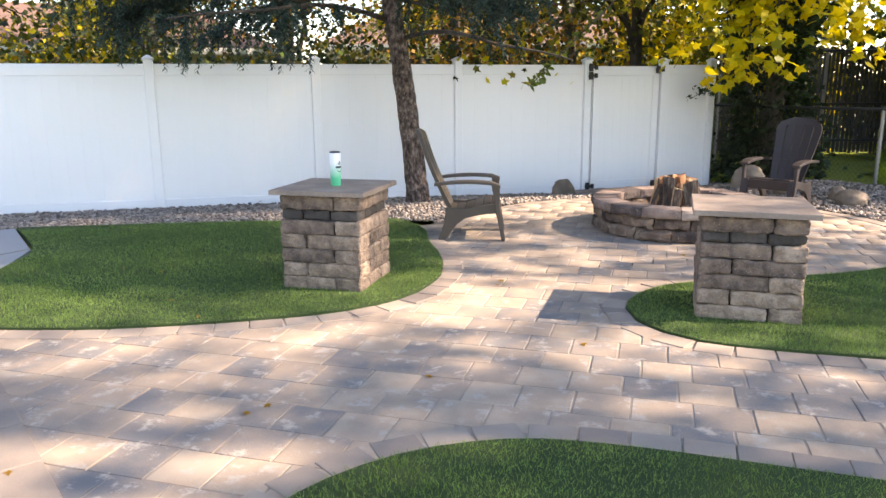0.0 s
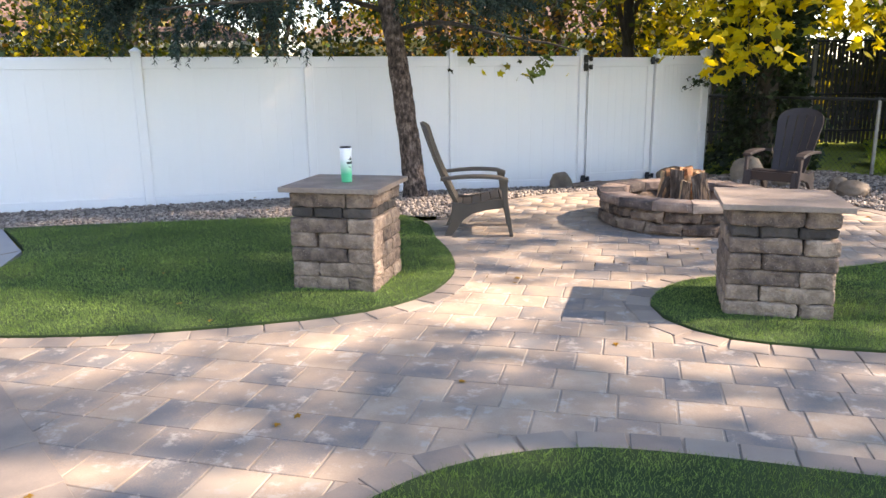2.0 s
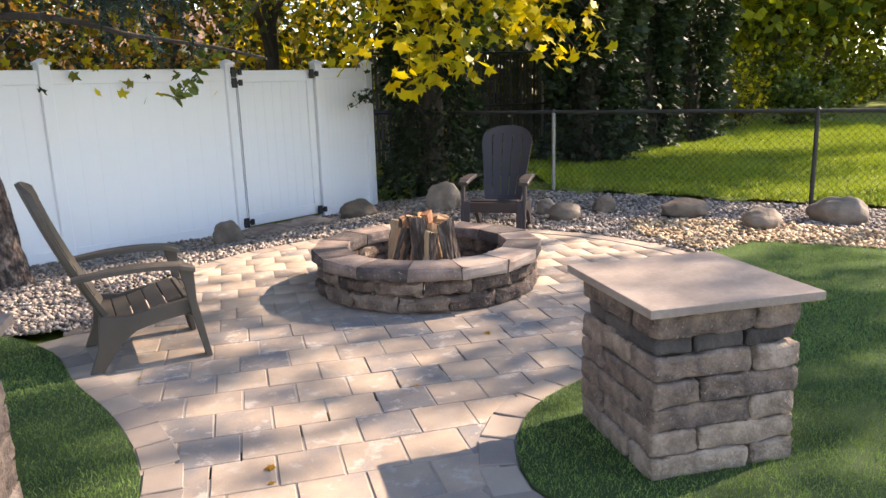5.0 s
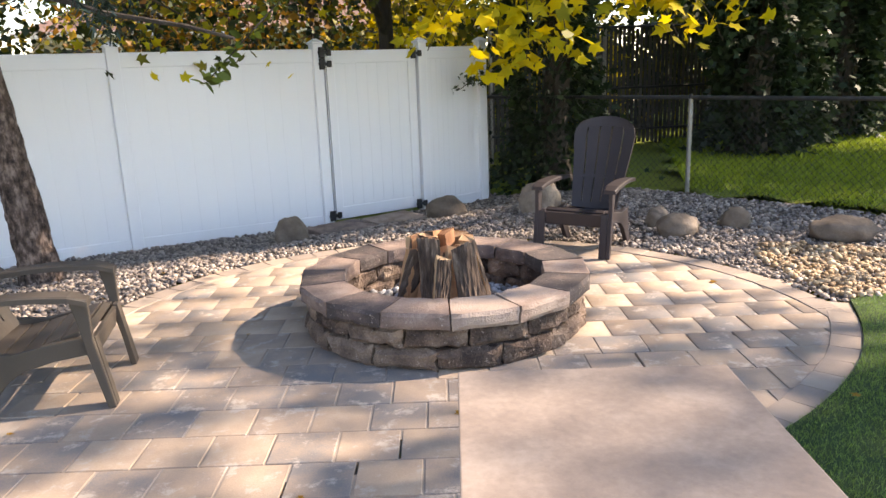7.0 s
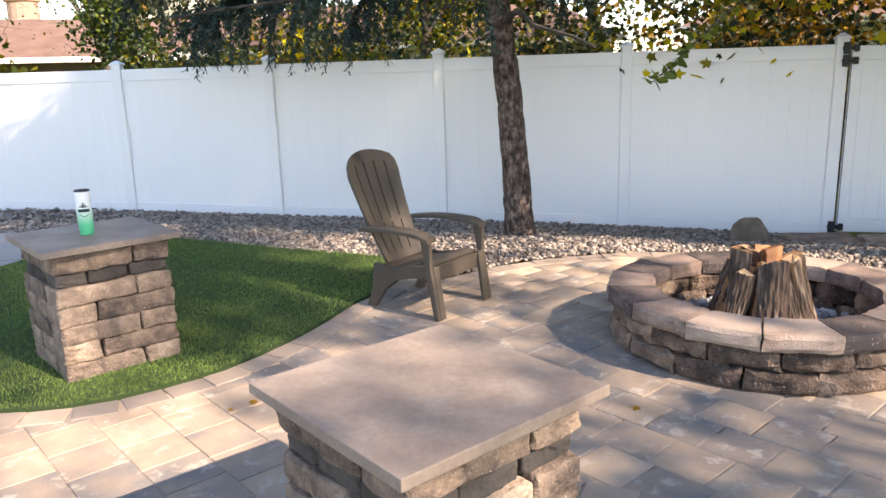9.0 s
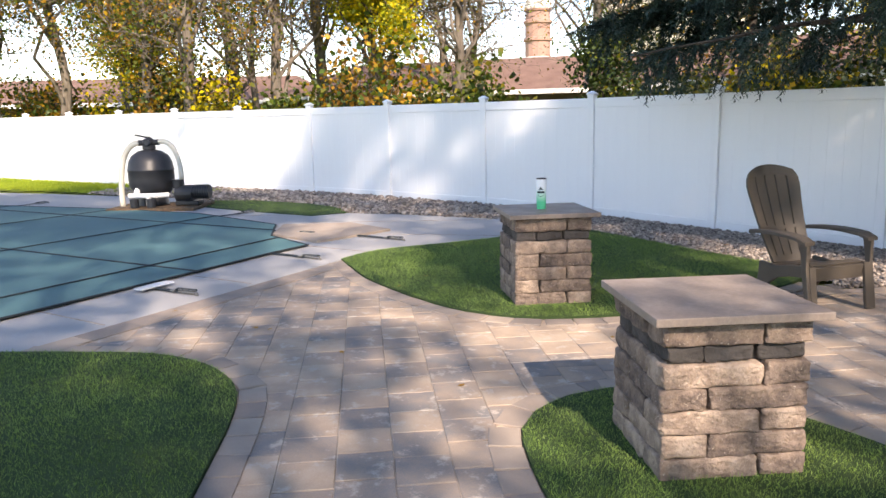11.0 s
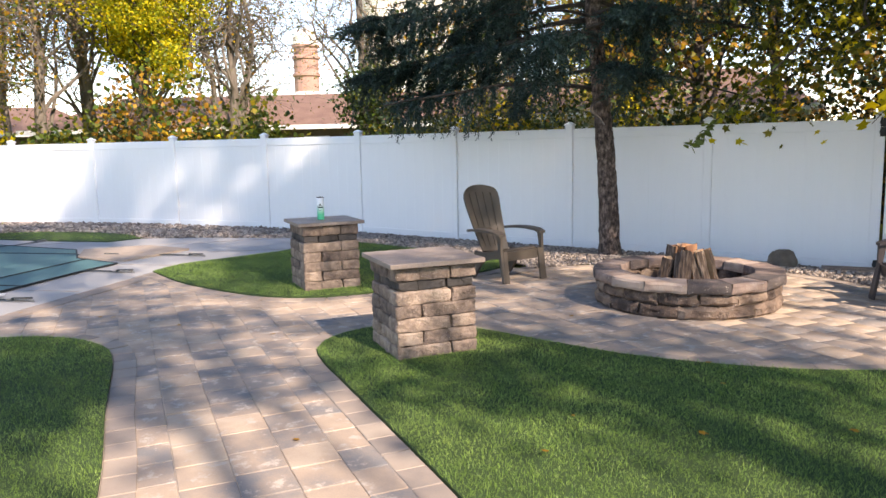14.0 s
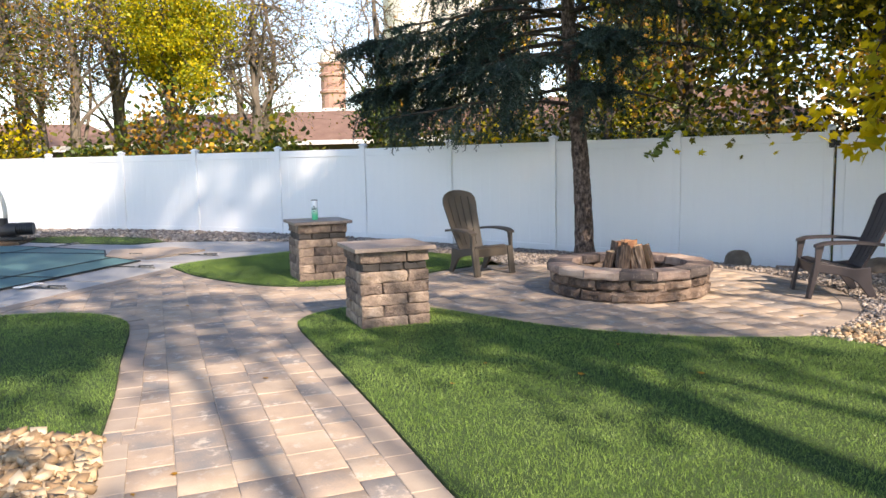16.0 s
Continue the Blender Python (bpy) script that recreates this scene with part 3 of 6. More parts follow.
def make_cover():
    cover = thing("pool_cover", "teal mesh safety pool cover pulled flat with dark straps", "pool cover")
    xs, ys = [p[0] for p in POOL], [p[1] for p in POOL]
    step = 0.22
    bm = slab_from(POOL, 0.022, 0.030)
    part("cover_sheet", bm, M_cover, cover)
    rng = random.Random(4)
    hem = bmesh.new()
    for a, b in zip(POOL, POOL[1:] + POOL[:1]):
        d = Vector((b[0] - a[0], b[1] - a[1], 0))
        add_box(hem, (d.length + 0.01, 0.024, 0.014), Matrix.Translation(((a[0] + b[0]) / 2, (a[1] + b[1]) / 2, 0.028)) @ Matrix.Rotation(math.atan2(d.y, d.x), 4, "Z"), 0.003)
    part("hem", hem, M_strap, cover, "dark webbing hem")
    # straps in both ways, on the sheet and out to the anchors on the deck
    n1, n2 = Vector((-0.711, 0.703, 0)), Vector((-0.703, -0.711, 0))
    anchors = []
    for k in range(5):
        s = Vector((-0.95, 1.30, 0)) - n1 * 2.4 + n1 * (2.3 * k - 0.3)
        ts = np.arange(-1.5, 12, 0.02)
        pts = np.array([(s + n2 * t)[:2] for t in ts])
        ok = inside(POOL, pts[:, 0], pts[:, 1])
        if ok.sum() < 10:
            continue
        i0, i1 = np.nonzero(ok)[0][[0, -1]]
        a, b = pts[i0], pts[i1]
        d = Vector((b[0] - a[0], b[1] - a[1], 0))
        part("strap", box((d.length, 0.034, 0.005), Matrix.Translation(((a[0] + b[0]) / 2, (a[1] + b[1]) / 2, 0.034)) @ Matrix.Rotation(math.atan2(d.y, d.x), 4, "Z"), 0.001), M_strap, cover)
        anchors.append((Vector((*a, 0)), -n2))
        anchors.append((Vector((*b, 0)), n2))
    for k in range(8):
        s = Vector((-1.2, 0.9, 0)) + n2 * (0.15 + 2.3 * k)
        ts = np.arange(-6, 6, 0.02)
        pts = np.array([(s + n1 * t)[:2] for t in ts])
        ok = inside(POOL, pts[:, 0], pts[:, 1])
        if ok.sum() < 10:
            continue
        i0, i1 = np.nonzero(ok)[0][[0, -1]]
        a, b = pts[i0], pts[i1]
        d = Vector((b[0] - a[0], b[1] - a[1], 0))
        part("strap", box((d.length, 0.034, 0.005), Matrix.Translation(((a[0] + b[0]) / 2, (a[1] + b[1]) / 2, 0.038)) @ Matrix.Rotation(math.atan2(d.y, d.x), 4, "Z"), 0.001), M_strap, cover)
        anchors.append((Vector((*b, 0)), n1))
    anchors = [q for q in anchors if q[0].x < -4.6]
    for x, y in ((-0.58, 0.97), (-1.83, 2.20), (-3.06, 3.36), (-3.92, 4.42)):
        anchors.append((Vector((x, y, 0)), -n2))
    for p, w in anchors:
        m = Matrix.Translation((p.x, p.y, 0)) @ Matrix.Rotation(math.atan2(w.y, w.x) + rng.uniform(-0.12, 0.12), 4, "Z")
        strap = part("anchor_strap", box((0.70, 0.05, 0.008), m @ Matrix.Translation((0.15, 0, 0.024)), 0.002), M_strap, cover)
        coil = bmesh.new()
        turnsn = 11
        add_tube(coil, [m @ Vector((0.50 + 0.19 * i / (turnsn * 6), 0.017 * math.cos(i * math.pi / 3), 0.030 + 0.017 * math.sin(i * math.pi / 3))) for i in range(turnsn * 6)], 0.0035, 4)
        part("spring", coil, M_galv, cover, "coiled steel spring")
        part("spring_sleeve", box((0.20, 0.045, 0.016), m @ Matrix.Translation((0.56, 0.02, 0.038)) @ Matrix.Rotation(0.1, 4, "Z"), 0.004), M_strap, cover)
        part("buckle", box((0.05, 0.062, 0.014), m @ Matrix.Translation((0.44, 0, 0.03)), 0.004), M_galv, cover, "steel buckle")
        part("anchor", lathe([(0.018, 0.006), (0.018, 0.014), (0.010, 0.02), (0.010, 0.032)], 10), M_galv, cover).matrix_basis = m @ Matrix.Translation((0.70, 0, 0))
    return cover


make_cover()
board = part("coping_slab", slab_from([(-4.35, 3.44), (-3.62, 3.90), (-3.78, 4.22), (-4.20, 4.88), (-5.0, 4.50), (-5.2, 3.62)], 0.003, 0.035), M_border)
tagged(board, "raised tan concrete coping slab at the pool corner", "coping slab")
skim = part("skimmer_lid", box((0.34, 0.11, 0.012), Matrix(), 0.004), M_white)
skim.matrix_basis = pose(-1.72, 2.34, 0.038, 0, 0, 136)
tagged(skim, "white plastic skimmer lid at the pool edge", "skimmer lid")


# ---- white vinyl fence ----
def make_fence():
    fence = thing("fence", "tall white vinyl privacy fence with capped posts", "fence", kind="structure")
    board_v = box((1, 0.022, 1), Matrix.Translation((0, 0, 0.5)))
    top_z = 1.645
    posts = FENCE + [GATE[1], GATE[2]]
    for i, (x, y) in enumerate(posts):
        nb = posts[i + 1] if i + 1 < len(FENCE) else posts[max(i - 1, 0)]
        if i >= len(FENCE):
            nb = GATE[0]
        a = math.atan2(nb[1] - y, nb[0] - x)
        g = ground_at(x, y) - 0.05
        m = Matrix.Translation((x, y, 0)) @ Matrix.Rotation(a, 4, "Z")
        post = part("post", box((0.115, 0.115, top_z + 0.05 - g), Matrix.Translation((0, 0, (top_z + 0.05 + g) / 2)), 0.006), M_vinyl, fence)
        post.matrix_basis = m
        cap = bmesh.new()
        add_box(cap, (0.14, 0.14, 0.025), Matrix.Translation((0, 0, top_z + 0.06)), 0.005)
        r = bmesh.ops.create_cone(cap, segments=4, radius1=0.092, radius2=0.02, depth=0.035, cap_ends=True, matrix=Matrix.Translation((0, 0, top_z + 0.09)) @ Matrix.Rotation(math.pi / 4, 4, "Z"))
        part("post_cap", cap, M_vinyl, post)
    spans = list(zip(FENCE, FENCE[1:])) + [(GATE[1], GATE[2])]
    for s, (a, b) in enumerate(spans):
        d = Vector((b[0] - a[0], b[1] - a[1], 0))
        ang = math.atan2(d.y, d.x)
        L = d.length - 0.115
        m = Matrix.Translation((a[0], a[1], 0)) @ Matrix.Rotation(ang, 4, "Z")
        g0, g1 = ground_at(*a) - 0.02, ground_at(*b) - 0.02
        part("top_rail", box((L, 0.05, 0.14), m @ Matrix.Translation((d.length / 2, 0, top_z - 0.07)), 0.006), M_vinyl, fence)
        slope = math.atan2(g1 - g0, d.length)
        part("bottom_rail", box((L, 0.05, 0.14), m @ Matrix.Translation((d.length / 2, 0, (g0 + g1) / 2 + 0.07)) @ Matrix.Rotation(-slope, 4, "Y"), 0.006), M_vinyl, fence)
        n = 10
        for k in range(n):
            w = L / n
            z0 = (g0 + g1) / 2 + 0.02
            part("board", box((w - 0.0005, 0.024, top_z - 0.13 - z0), m @ Matrix.Translation((0.0575 + w * (k + 0.5), 0, (top_z - 0.13 + z0) / 2)), 0.0011), M_vinyl, fence)
        back = box((L, 0.012, top_z - 0.13 - min(g0, g1)), m @ Matrix.Translation((d.length / 2, 0, (top_z - 0.13 + min(g0, g1)) / 2)))
        part("panel", back, M_vinyl, fence)
    return fence


make_fence()


def make_gate():
    a, b = Vector((*GATE[0], 0)), Vector((*GATE[1], 0))
    d = b - a
    m = Matrix.Translation(a) @ Matrix.Rotation(math.atan2(d.y, d.x), 4, "Z")
    gate = thing("gate", "closed white vinyl fence gate with black hinges and latch", "gate", m, kind="structure")
    g, top = ground_at(*GATE[0]) + 0.05, 1.625
    x0, x1 = 0.09, d.length - 0.08
    for z, h in ((top - 0.07, 0.14), (g + 0.07, 0.14)):
        part("gate_rail", box((x1 - x0, 0.05, h), Matrix.Translation(((x0 + x1) / 2, 0, z)), 0.006), M_vinyl, gate)
    for x in (x0 + 0.055, x1 - 0.055):
        part("gate_stile", box((0.11, 0.054, top - g), Matrix.Translation((x, 0, (top + g) / 2)), 0.006), M_vinyl, gate)
    n = 7
    w = (x1 - x0 - 0.22) / n
    for k in range(n):
        part("board", box((w - 0.0005, 0.024, top - g - 0.26), Matrix.Translation((x0 + 0.11 + w * (k + 0.5), 0, (top + g) / 2)), 0.0011), M_vinyl, gate)
    part("panel", box((x1 - x0 - 0.2, 0.012, top - g - 0.2), Matrix.Translation(((x0 + x1) / 2, 0, (top + g) / 2))), M_vinyl, gate)
    for x in (0.07, d.length - 0.1):
        for z in ((top - 0.05, g + 0.05) if x > 0.5 else (top - 0.02, top - 0.14, g + 0.06)):
            hb = bmesh.new()
            add_box(hb, (0.15, 0.02, 0.035), Matrix.Translation((x, -0.07, z)), 0.004)
            add_box(hb, (0.065, 0.03, 0.115), Matrix.Translation((x - 0.035, -0.072, z)), 0.006)
            add_box(hb, (0.05, 0.03, 0.07), Matrix.Translation((x + 0.05, -0.072, z)), 0.006)
            part("hinge", hb, M_black_metal, gate, "black metal hinge")
    part("drop_rod", tube([(0.09, -0.05, g), (0.09, -0.05, top - 0.1)], 0.003, 6), M_black_metal, gate, "thin black rod")
    return gate


make_gate()
for k, (x, y) in enumerate(((1.95, 11.15), (2.55, 11.55))):
    st = part("stepping_stone", box((0.62, 0.5, 0.05), Matrix(), 0.012, 2), M_cap)
    st.matrix_basis = pose(x, y, ground_at(x, y) + 0.03, 3, 0, 33)
    tagged(st, "flat tan concrete stepping slab before the gate", "stepping stone", "stepping stones at the gate")


# ---- chain-link fence ----
def make_chain_link():
    fence = thing("chain_link_fence", "low black chain-link fence between gravel and lawn", "fence", kind="structure")
    H = 1.02
    for i, (x, y) in enumerate(LINK):
        g = ground_at(x, y) - 0.03
        p = part("post", tube([(0, 0, g), (0, 0, H)], 0.024, 10), M_galv if i < 2 else M_chain, fence)
        p.matrix_basis = Matrix.Translation((x, y, 0))
        part("post_cap", lathe([(0.028, H - 0.02), (0.028, H + 0.01), (0.012, H + 0.03)], 10), M_chain, p)
    for (a, b) in zip(LINK, LINK[1:]):
        g0, g1 = ground_at(*a), ground_at(*b)
        part("top_rail", tube([(*a, H - 0.01), (*b, H - 0.01)], 0.021, 8), M_chain, fence)
        d = Vector((b[0] - a[0], b[1] - a[1], 0))
        L = d.length
        u = d.normalized()
        h = H - 0.03
        z0 = max(g0, g1) + 0.03
        verts, faces = [], []
        cell = 0.075
        r = 0.0017
        side = Vector((-u.y, u.x, 0))
        for sgn in (1, -1):
            k = -int(h / cell) - 1
            while k * cell < L:
                s0, s1 = k * cell, k * cell + (h - z0)
                t0, t1 = max(0, -s0 / (h - z0)), min(1, (L - s0) / (h - z0))
                k += 1
                if t1 <= t0:
                    continue
                za, zb = (z0 + t0 * (h - z0), z0 + t1 * (h - z0)) if sgn > 0 else (h - t0 * (h - z0), h - t1 * (h - z0))
                p = Vector((a[0], a[1], za)) + u * (s0 + t0 * (h - z0))
                q = Vector((a[0], a[1], zb)) + u * (s0 + t1 * (h - z0))
                w = (q - p).normalized().cross(side) * r
                base = len(verts)
                for e in (p, q):
                    for o in (w, side * r, -w, -side * r):
                        verts.append(e + o)
                faces += [(base + j, base + (j + 1) % 4, base + 4 + (j + 1) % 4, base + 4 + j) for j in range(4)]
        put("wire_mesh", grid_mesh("wire_mesh", verts, faces), M_chain, fence, "woven diamond wire")
    return fence


make_chain_link()


def make_slat_fence():
    fence = thing("slatted_fence", "tall dark chain-link fence filled with vertical privacy slats", "fence", kind="structure")
    a, b = Vector((4.6, 15.6, 0)), Vector((10.6, 16.0, 0))
    d = b - a
    u = d.normalized()
    for k in range(4):
        p = a + d * (k / 3)
        part("post", tube([(p.x, p.y, -0.2), (p.x, p.y, 2.0)], 0.035, 10), M_galv, fence)
    for z in (0.25, 0.95, 1.95):
        part("rail", tube([(a.x, a.y - 0.03, z), (b.x, b.y - 0.03, z)], 0.022, 8), M_chain, fence)
    n = 75
    rng = random.Random(3)
    bm = box((0.058, 0.012, 1.92), Matrix.Translation((0, 0, 0.96)), 0.002)
    me = bpy.data.meshes.new("slat")
    bm.to_mesh(me)
    bm.free()
    for k in range(n):
        p = a + d * ((k + 0.5) / n)
        put("slat", me, M_slat, fence).matrix_basis = Matrix.Translation((p.x, p.y, rng.uniform(-0.02, 0.02))) @ Matrix.Rotation(math.atan2(u.y, u.x), 4, "Z")


make_slat_fence()


# ---- stone pillars ----
def rough_block(size, seed, wear=0.0085):
    """A tumbled block: chipped edges, uneven faces."""
    rng = random.Random(seed)
    bm = bmesh.new()
    add_box(bm, size)
    bmesh.ops.subdivide_edges(bm, edges=[e for e in bm.edges if abs(e.verts[0].co.x - e.verts[1].co.x) > 0.01], cuts=2)
    bmesh.ops.subdivide_edges(bm, edges=list(bm.edges), cuts=2, use_grid_fill=True)
    bmesh.ops.bevel(bm, geom=[e for e in bm.edges if len(e.link_faces) == 2 and e.calc_face_angle() > 0.5], offset=0.013, segments=3, profile=0.5, affect="EDGES")
    off = Vector((rng.uniform(0, 50), rng.uniform(0, 50), rng.uniform(0, 50)))
    for v in bm.verts:
        v.co += noise.noise_vector(v.co * 14 + off) * wear + noise.noise_vector(v.co * 45 + off) * wear * 0.8
    me = bpy.data.meshes.new("block")
    bm.to_mesh(me)
    bm.free()
    return me


BLOCKS = {}


def block_mesh(length, h, kind, k, depth=0.15):
    key = (round(length, 3), round(h, 4), kind, k % 5)
    if key not in BLOCKS:
        me = rough_block((length, depth, h), hash((round(length * 1000), int(h * 1000), k % 5)) % 9999)
        me.materials.append(M_block_dark if kind else M_block)
        BLOCKS[key] = me
    return BLOCKS[key]


def make_pillar(m, top, label):
    pillar = thing("stone_pillar", label, "pillar", m, "pillars of the patio entrance")
    side = 0.585
    heights = [0.092, 0.092, 0.092, 0.092, 0.092, 0.066, 0.088]
    scale_z = (top - 0.035) / sum(heights)
    z = -0.005
    core = box((side - 0.10, side - 0.10, top - 0.05), Matrix.Translation((0, 0, (top - 0.05) / 2)))
    part("core", core, M_block_dark, pillar)
    rng = random.Random(int(top * 1000))
    for c, h0 in enumerate(heights):
        h = h0 * scale_z
        dark = c == 5
        s = side - (0.03 if dark else 0.0)
        for f in range(4):
            rot = Matrix.Rotation(f * math.pi / 2, 4, "Z")
            # blocks lap at the corners like a pinwheel, which turns the other way in every second course
            d = 0.15 if dark else 0.19
            run = s - d
            flip = -1 if c % 2 else 1
            lens = [run / 2] * 2 if dark else [run]
            x = -s / 2
            for j, L in enumerate(lens):
                me = block_mesh(L - 0.008, h - 0.002, dark, c + f + j, d - 0.010)
                ob = put("block", me, None, pillar)
                out = rng.uniform(-0.005, 0.005)
                ob.matrix_basis = rot @ Matrix.Translation((flip * (x + L / 2), -(s / 2 - d / 2) - out, z + h / 2)) @ Matrix.Rotation(rng.uniform(-0.012, 0.012) + math.pi * rng.randrange(2), 4, "Z")
                x += L
        z += h
    slab = part("slab", box((0.675, 0.675, 0.032), Matrix.Translation((0, 0, top - 0.016)), 0.004, 2), M_slab, pillar, "smooth grey-brown stone slab")
    return pillar


make_pillar(pose(-0.36, 5.33, 0.01, 0, 0, -8.5), 0.685, "square tumbled-stone pillar with a dark band and slab top")
make_pillar(pose(2.315, 4.905, 0.01, 0, 0, -10.5), 0.655, "square tumbled-stone pillar with dark band standing on turf")


def make_tumbler():
    t = thing("tumbler", "white to mint-green insulated tumbler on the stone pillar", "tumbler", pose(-0.346, 5.30, 0.696, 0, 0, 0))
    part("cup", lathe([(0.032, 0), (0.035, 0.004), (0.0375, 0.09), (0.0395, 0.222), (0.038, 0.228), (0.036, 0.226), (0.035, 0.215), (0.001, 0.214)], 40), M_tumbler, t, smooth=True)
    part("lid", lathe([(0.0355, 0.214), (0.0385, 0.227), (0.0385, 0.234), (0.034, 0.235), (0.031, 0.229), (0.001, 0.229)], 32), M_filter, t, "dark flat lid", smooth=True)
    mark = bmesh.new()
    r = 0.0392
    def bar(a0, a1, z0, z1):
        n = 6
        va = [[mark.verts.new((r * math.cos(a0 + (a1 - a0) * i / n), r * math.sin(a0 + (a1 - a0) * i / n), z)) for i in range(n + 1)] for z in (z0, z1)]
        for i in range(n):
            mark.faces.new((va[0][i], va[0][i + 1], va[1][i + 1], va[1][i]))
    mid = radians(-28)
    bar(mid - 0.75, mid + 0.75, 0.122, 0.138)
    for k in range(-5, 6):
        a = mid + k * 0.13
        if abs(k) < 5:
            bar(a - 0.075, a + 0.075, 0.100 + 0.0007 * k * k - 0.003, 0.100 + 0.0007 * k * k)
            bar(a - 0.075, a + 0.075, 0.158 - 0.0007 * k * k, 0.161 - 0.0007 * k * k)
    for i, w in enumerate((0.30, 0.22, 0.12)):
        bar(mid - w, mid + w, 0.146 + i * 0.009, 0.153 + i * 0.009)
    part("print", mark, M_print, t, "dark round emblem")


make_tumbler()


# ---- fire pit ----
def wedge(r0, r1, a0, a1, z0, z1, rough=0.0, seed=0, bevel=0.006, cuts=6):
    """A block of a round wall between two radii and two angles, about the middle of its outer face."""
    rng = random.Random(seed)
    bm = bmesh.new()
    n = cuts
    grid = {}
    am = 0.0
    half = (a1 - a0) / 2
    nr, nz = 2, 4
    off = Vector((rng.uniform(0, 90), rng.uniform(0, 90), 0))
    def vert(i, j, k):
        key = (i, j, k)
        if key not in grid:
            # straight faces: the chord between the two ends
            s = -1 + 2 * i / n
            r = r0 + (r1 - r0) * j / nr
            p = Vector((r * math.cos(half), r * math.sin(half) * s, z0 + (z1 - z0) * k / nz))
            if i in (0, n):
                p.y -= math.copysign(0.0045, s)
            if j in (0, nr):
                bulge = rough * (0.9 if i not in (0, n) and k not in (0, nz) else -0.45)
                p.x += (bulge if j == nr else -bulge * 0.5)
                p += noise.noise_vector(p * 17 + off) * rough * 0.8 + noise.noise_vector(p * 52 + off) * rough * 0.35
            else:
                p.z += (noise.noise(p * 9 + off)) * rough * 0.2
            grid[key] = bm.verts.new(p)
        return grid[key]
    for k in range(nz):
        for i in range(n):
            bm.faces.new((vert(i, nr, k), vert(i + 1, nr, k), vert(i + 1, nr, k + 1), vert(i, nr, k + 1)))
            bm.faces.new((vert(i + 1, 0, k), vert(i, 0, k), vert(i, 0, k + 1), vert(i + 1, 0, k + 1)))
        for j in range(nr):
            bm.faces.new((vert(0, j, k), vert(0, j + 1, k), vert(0, j + 1, k + 1), vert(0, j, k + 1)))
            bm.faces.new((vert(n, j + 1, k), vert(n, j, k), vert(n, j, k + 1), vert(n, j + 1, k + 1)))
    for i in range(n):
        for j in range(nr):
            bm.faces.new((vert(i, j, nz), vert(i, j + 1, nz), vert(i + 1, j + 1, nz), vert(i + 1, j, nz)))
            bm.faces.new((vert(i, j + 1, 0), vert(i, j, 0), vert(i + 1, j, 0), vert(i + 1, j + 1, 0)))
    bmesh.ops.recalc_face_normals(bm, faces=bm.faces)
    me = bpy.data.meshes.new("block")
    bm.to_mesh(me)
    bm.free()
    return me


def make_fire_pit():
    pit = thing("fire_pit", "round stone block fire pit with a cap ring", "fire pit", pose(*PIT, 0))
    n, c = 15, 0.108
    meshes = [[wedge(0.60, 0.785 - 0.012 * k, 0, 2 * math.pi / n, k * c, (k + 1) * c - 0.004, 0.026, 10 * k + s) for s in range(6)] for k in range(2)]
    rng = random.Random(8)
    for k in range(2):
        for i in range(n):
            ob = put("block", meshes[k][rng.randrange(6)], M_splitface, pit)
            ob.matrix_basis = Matrix.Rotation(2 * math.pi * (i + 0.5 * k + 0.2) / n, 4, "Z")
    caps = [wedge(0.575, 0.822, 0, 2 * math.pi / 15, 2 * c, 2 * c + 0.082, 0.009, 70 + s) for s in range(5)]
    for i in range(15):
        ob = put("cap_block", caps[rng.randrange(5)], M_cap, pit)
        ob.matrix_basis = Matrix.Rotation(2 * math.pi * (i + 0.42) / 15, 4, "Z") @ Matrix.Translation((rng.uniform(-0.006, 0.006), 0, rng.uniform(-0.002, 0.003)))
    # lava stones in the bowl
    rg = np.random.default_rng(12)
    m = 900
    a, r = rg.uniform(0, 2 * math.pi, m), 0.60 * np.sqrt(rg.uniform(0, 1, m))
    place = np.stack([r * np.cos(a), r * np.sin(a), 0.03 + rg.uniform(0, 0.03, m)], 1)
    tagged(many("pit_gravel", ICO_V, ICO_F, place, turns(m, rg), rg.uniform(0.015, 0.032, m), M_ash, pit), kind="stuff", label="loose grey gravel in the bowl")
    return pit


make_fire_pit()


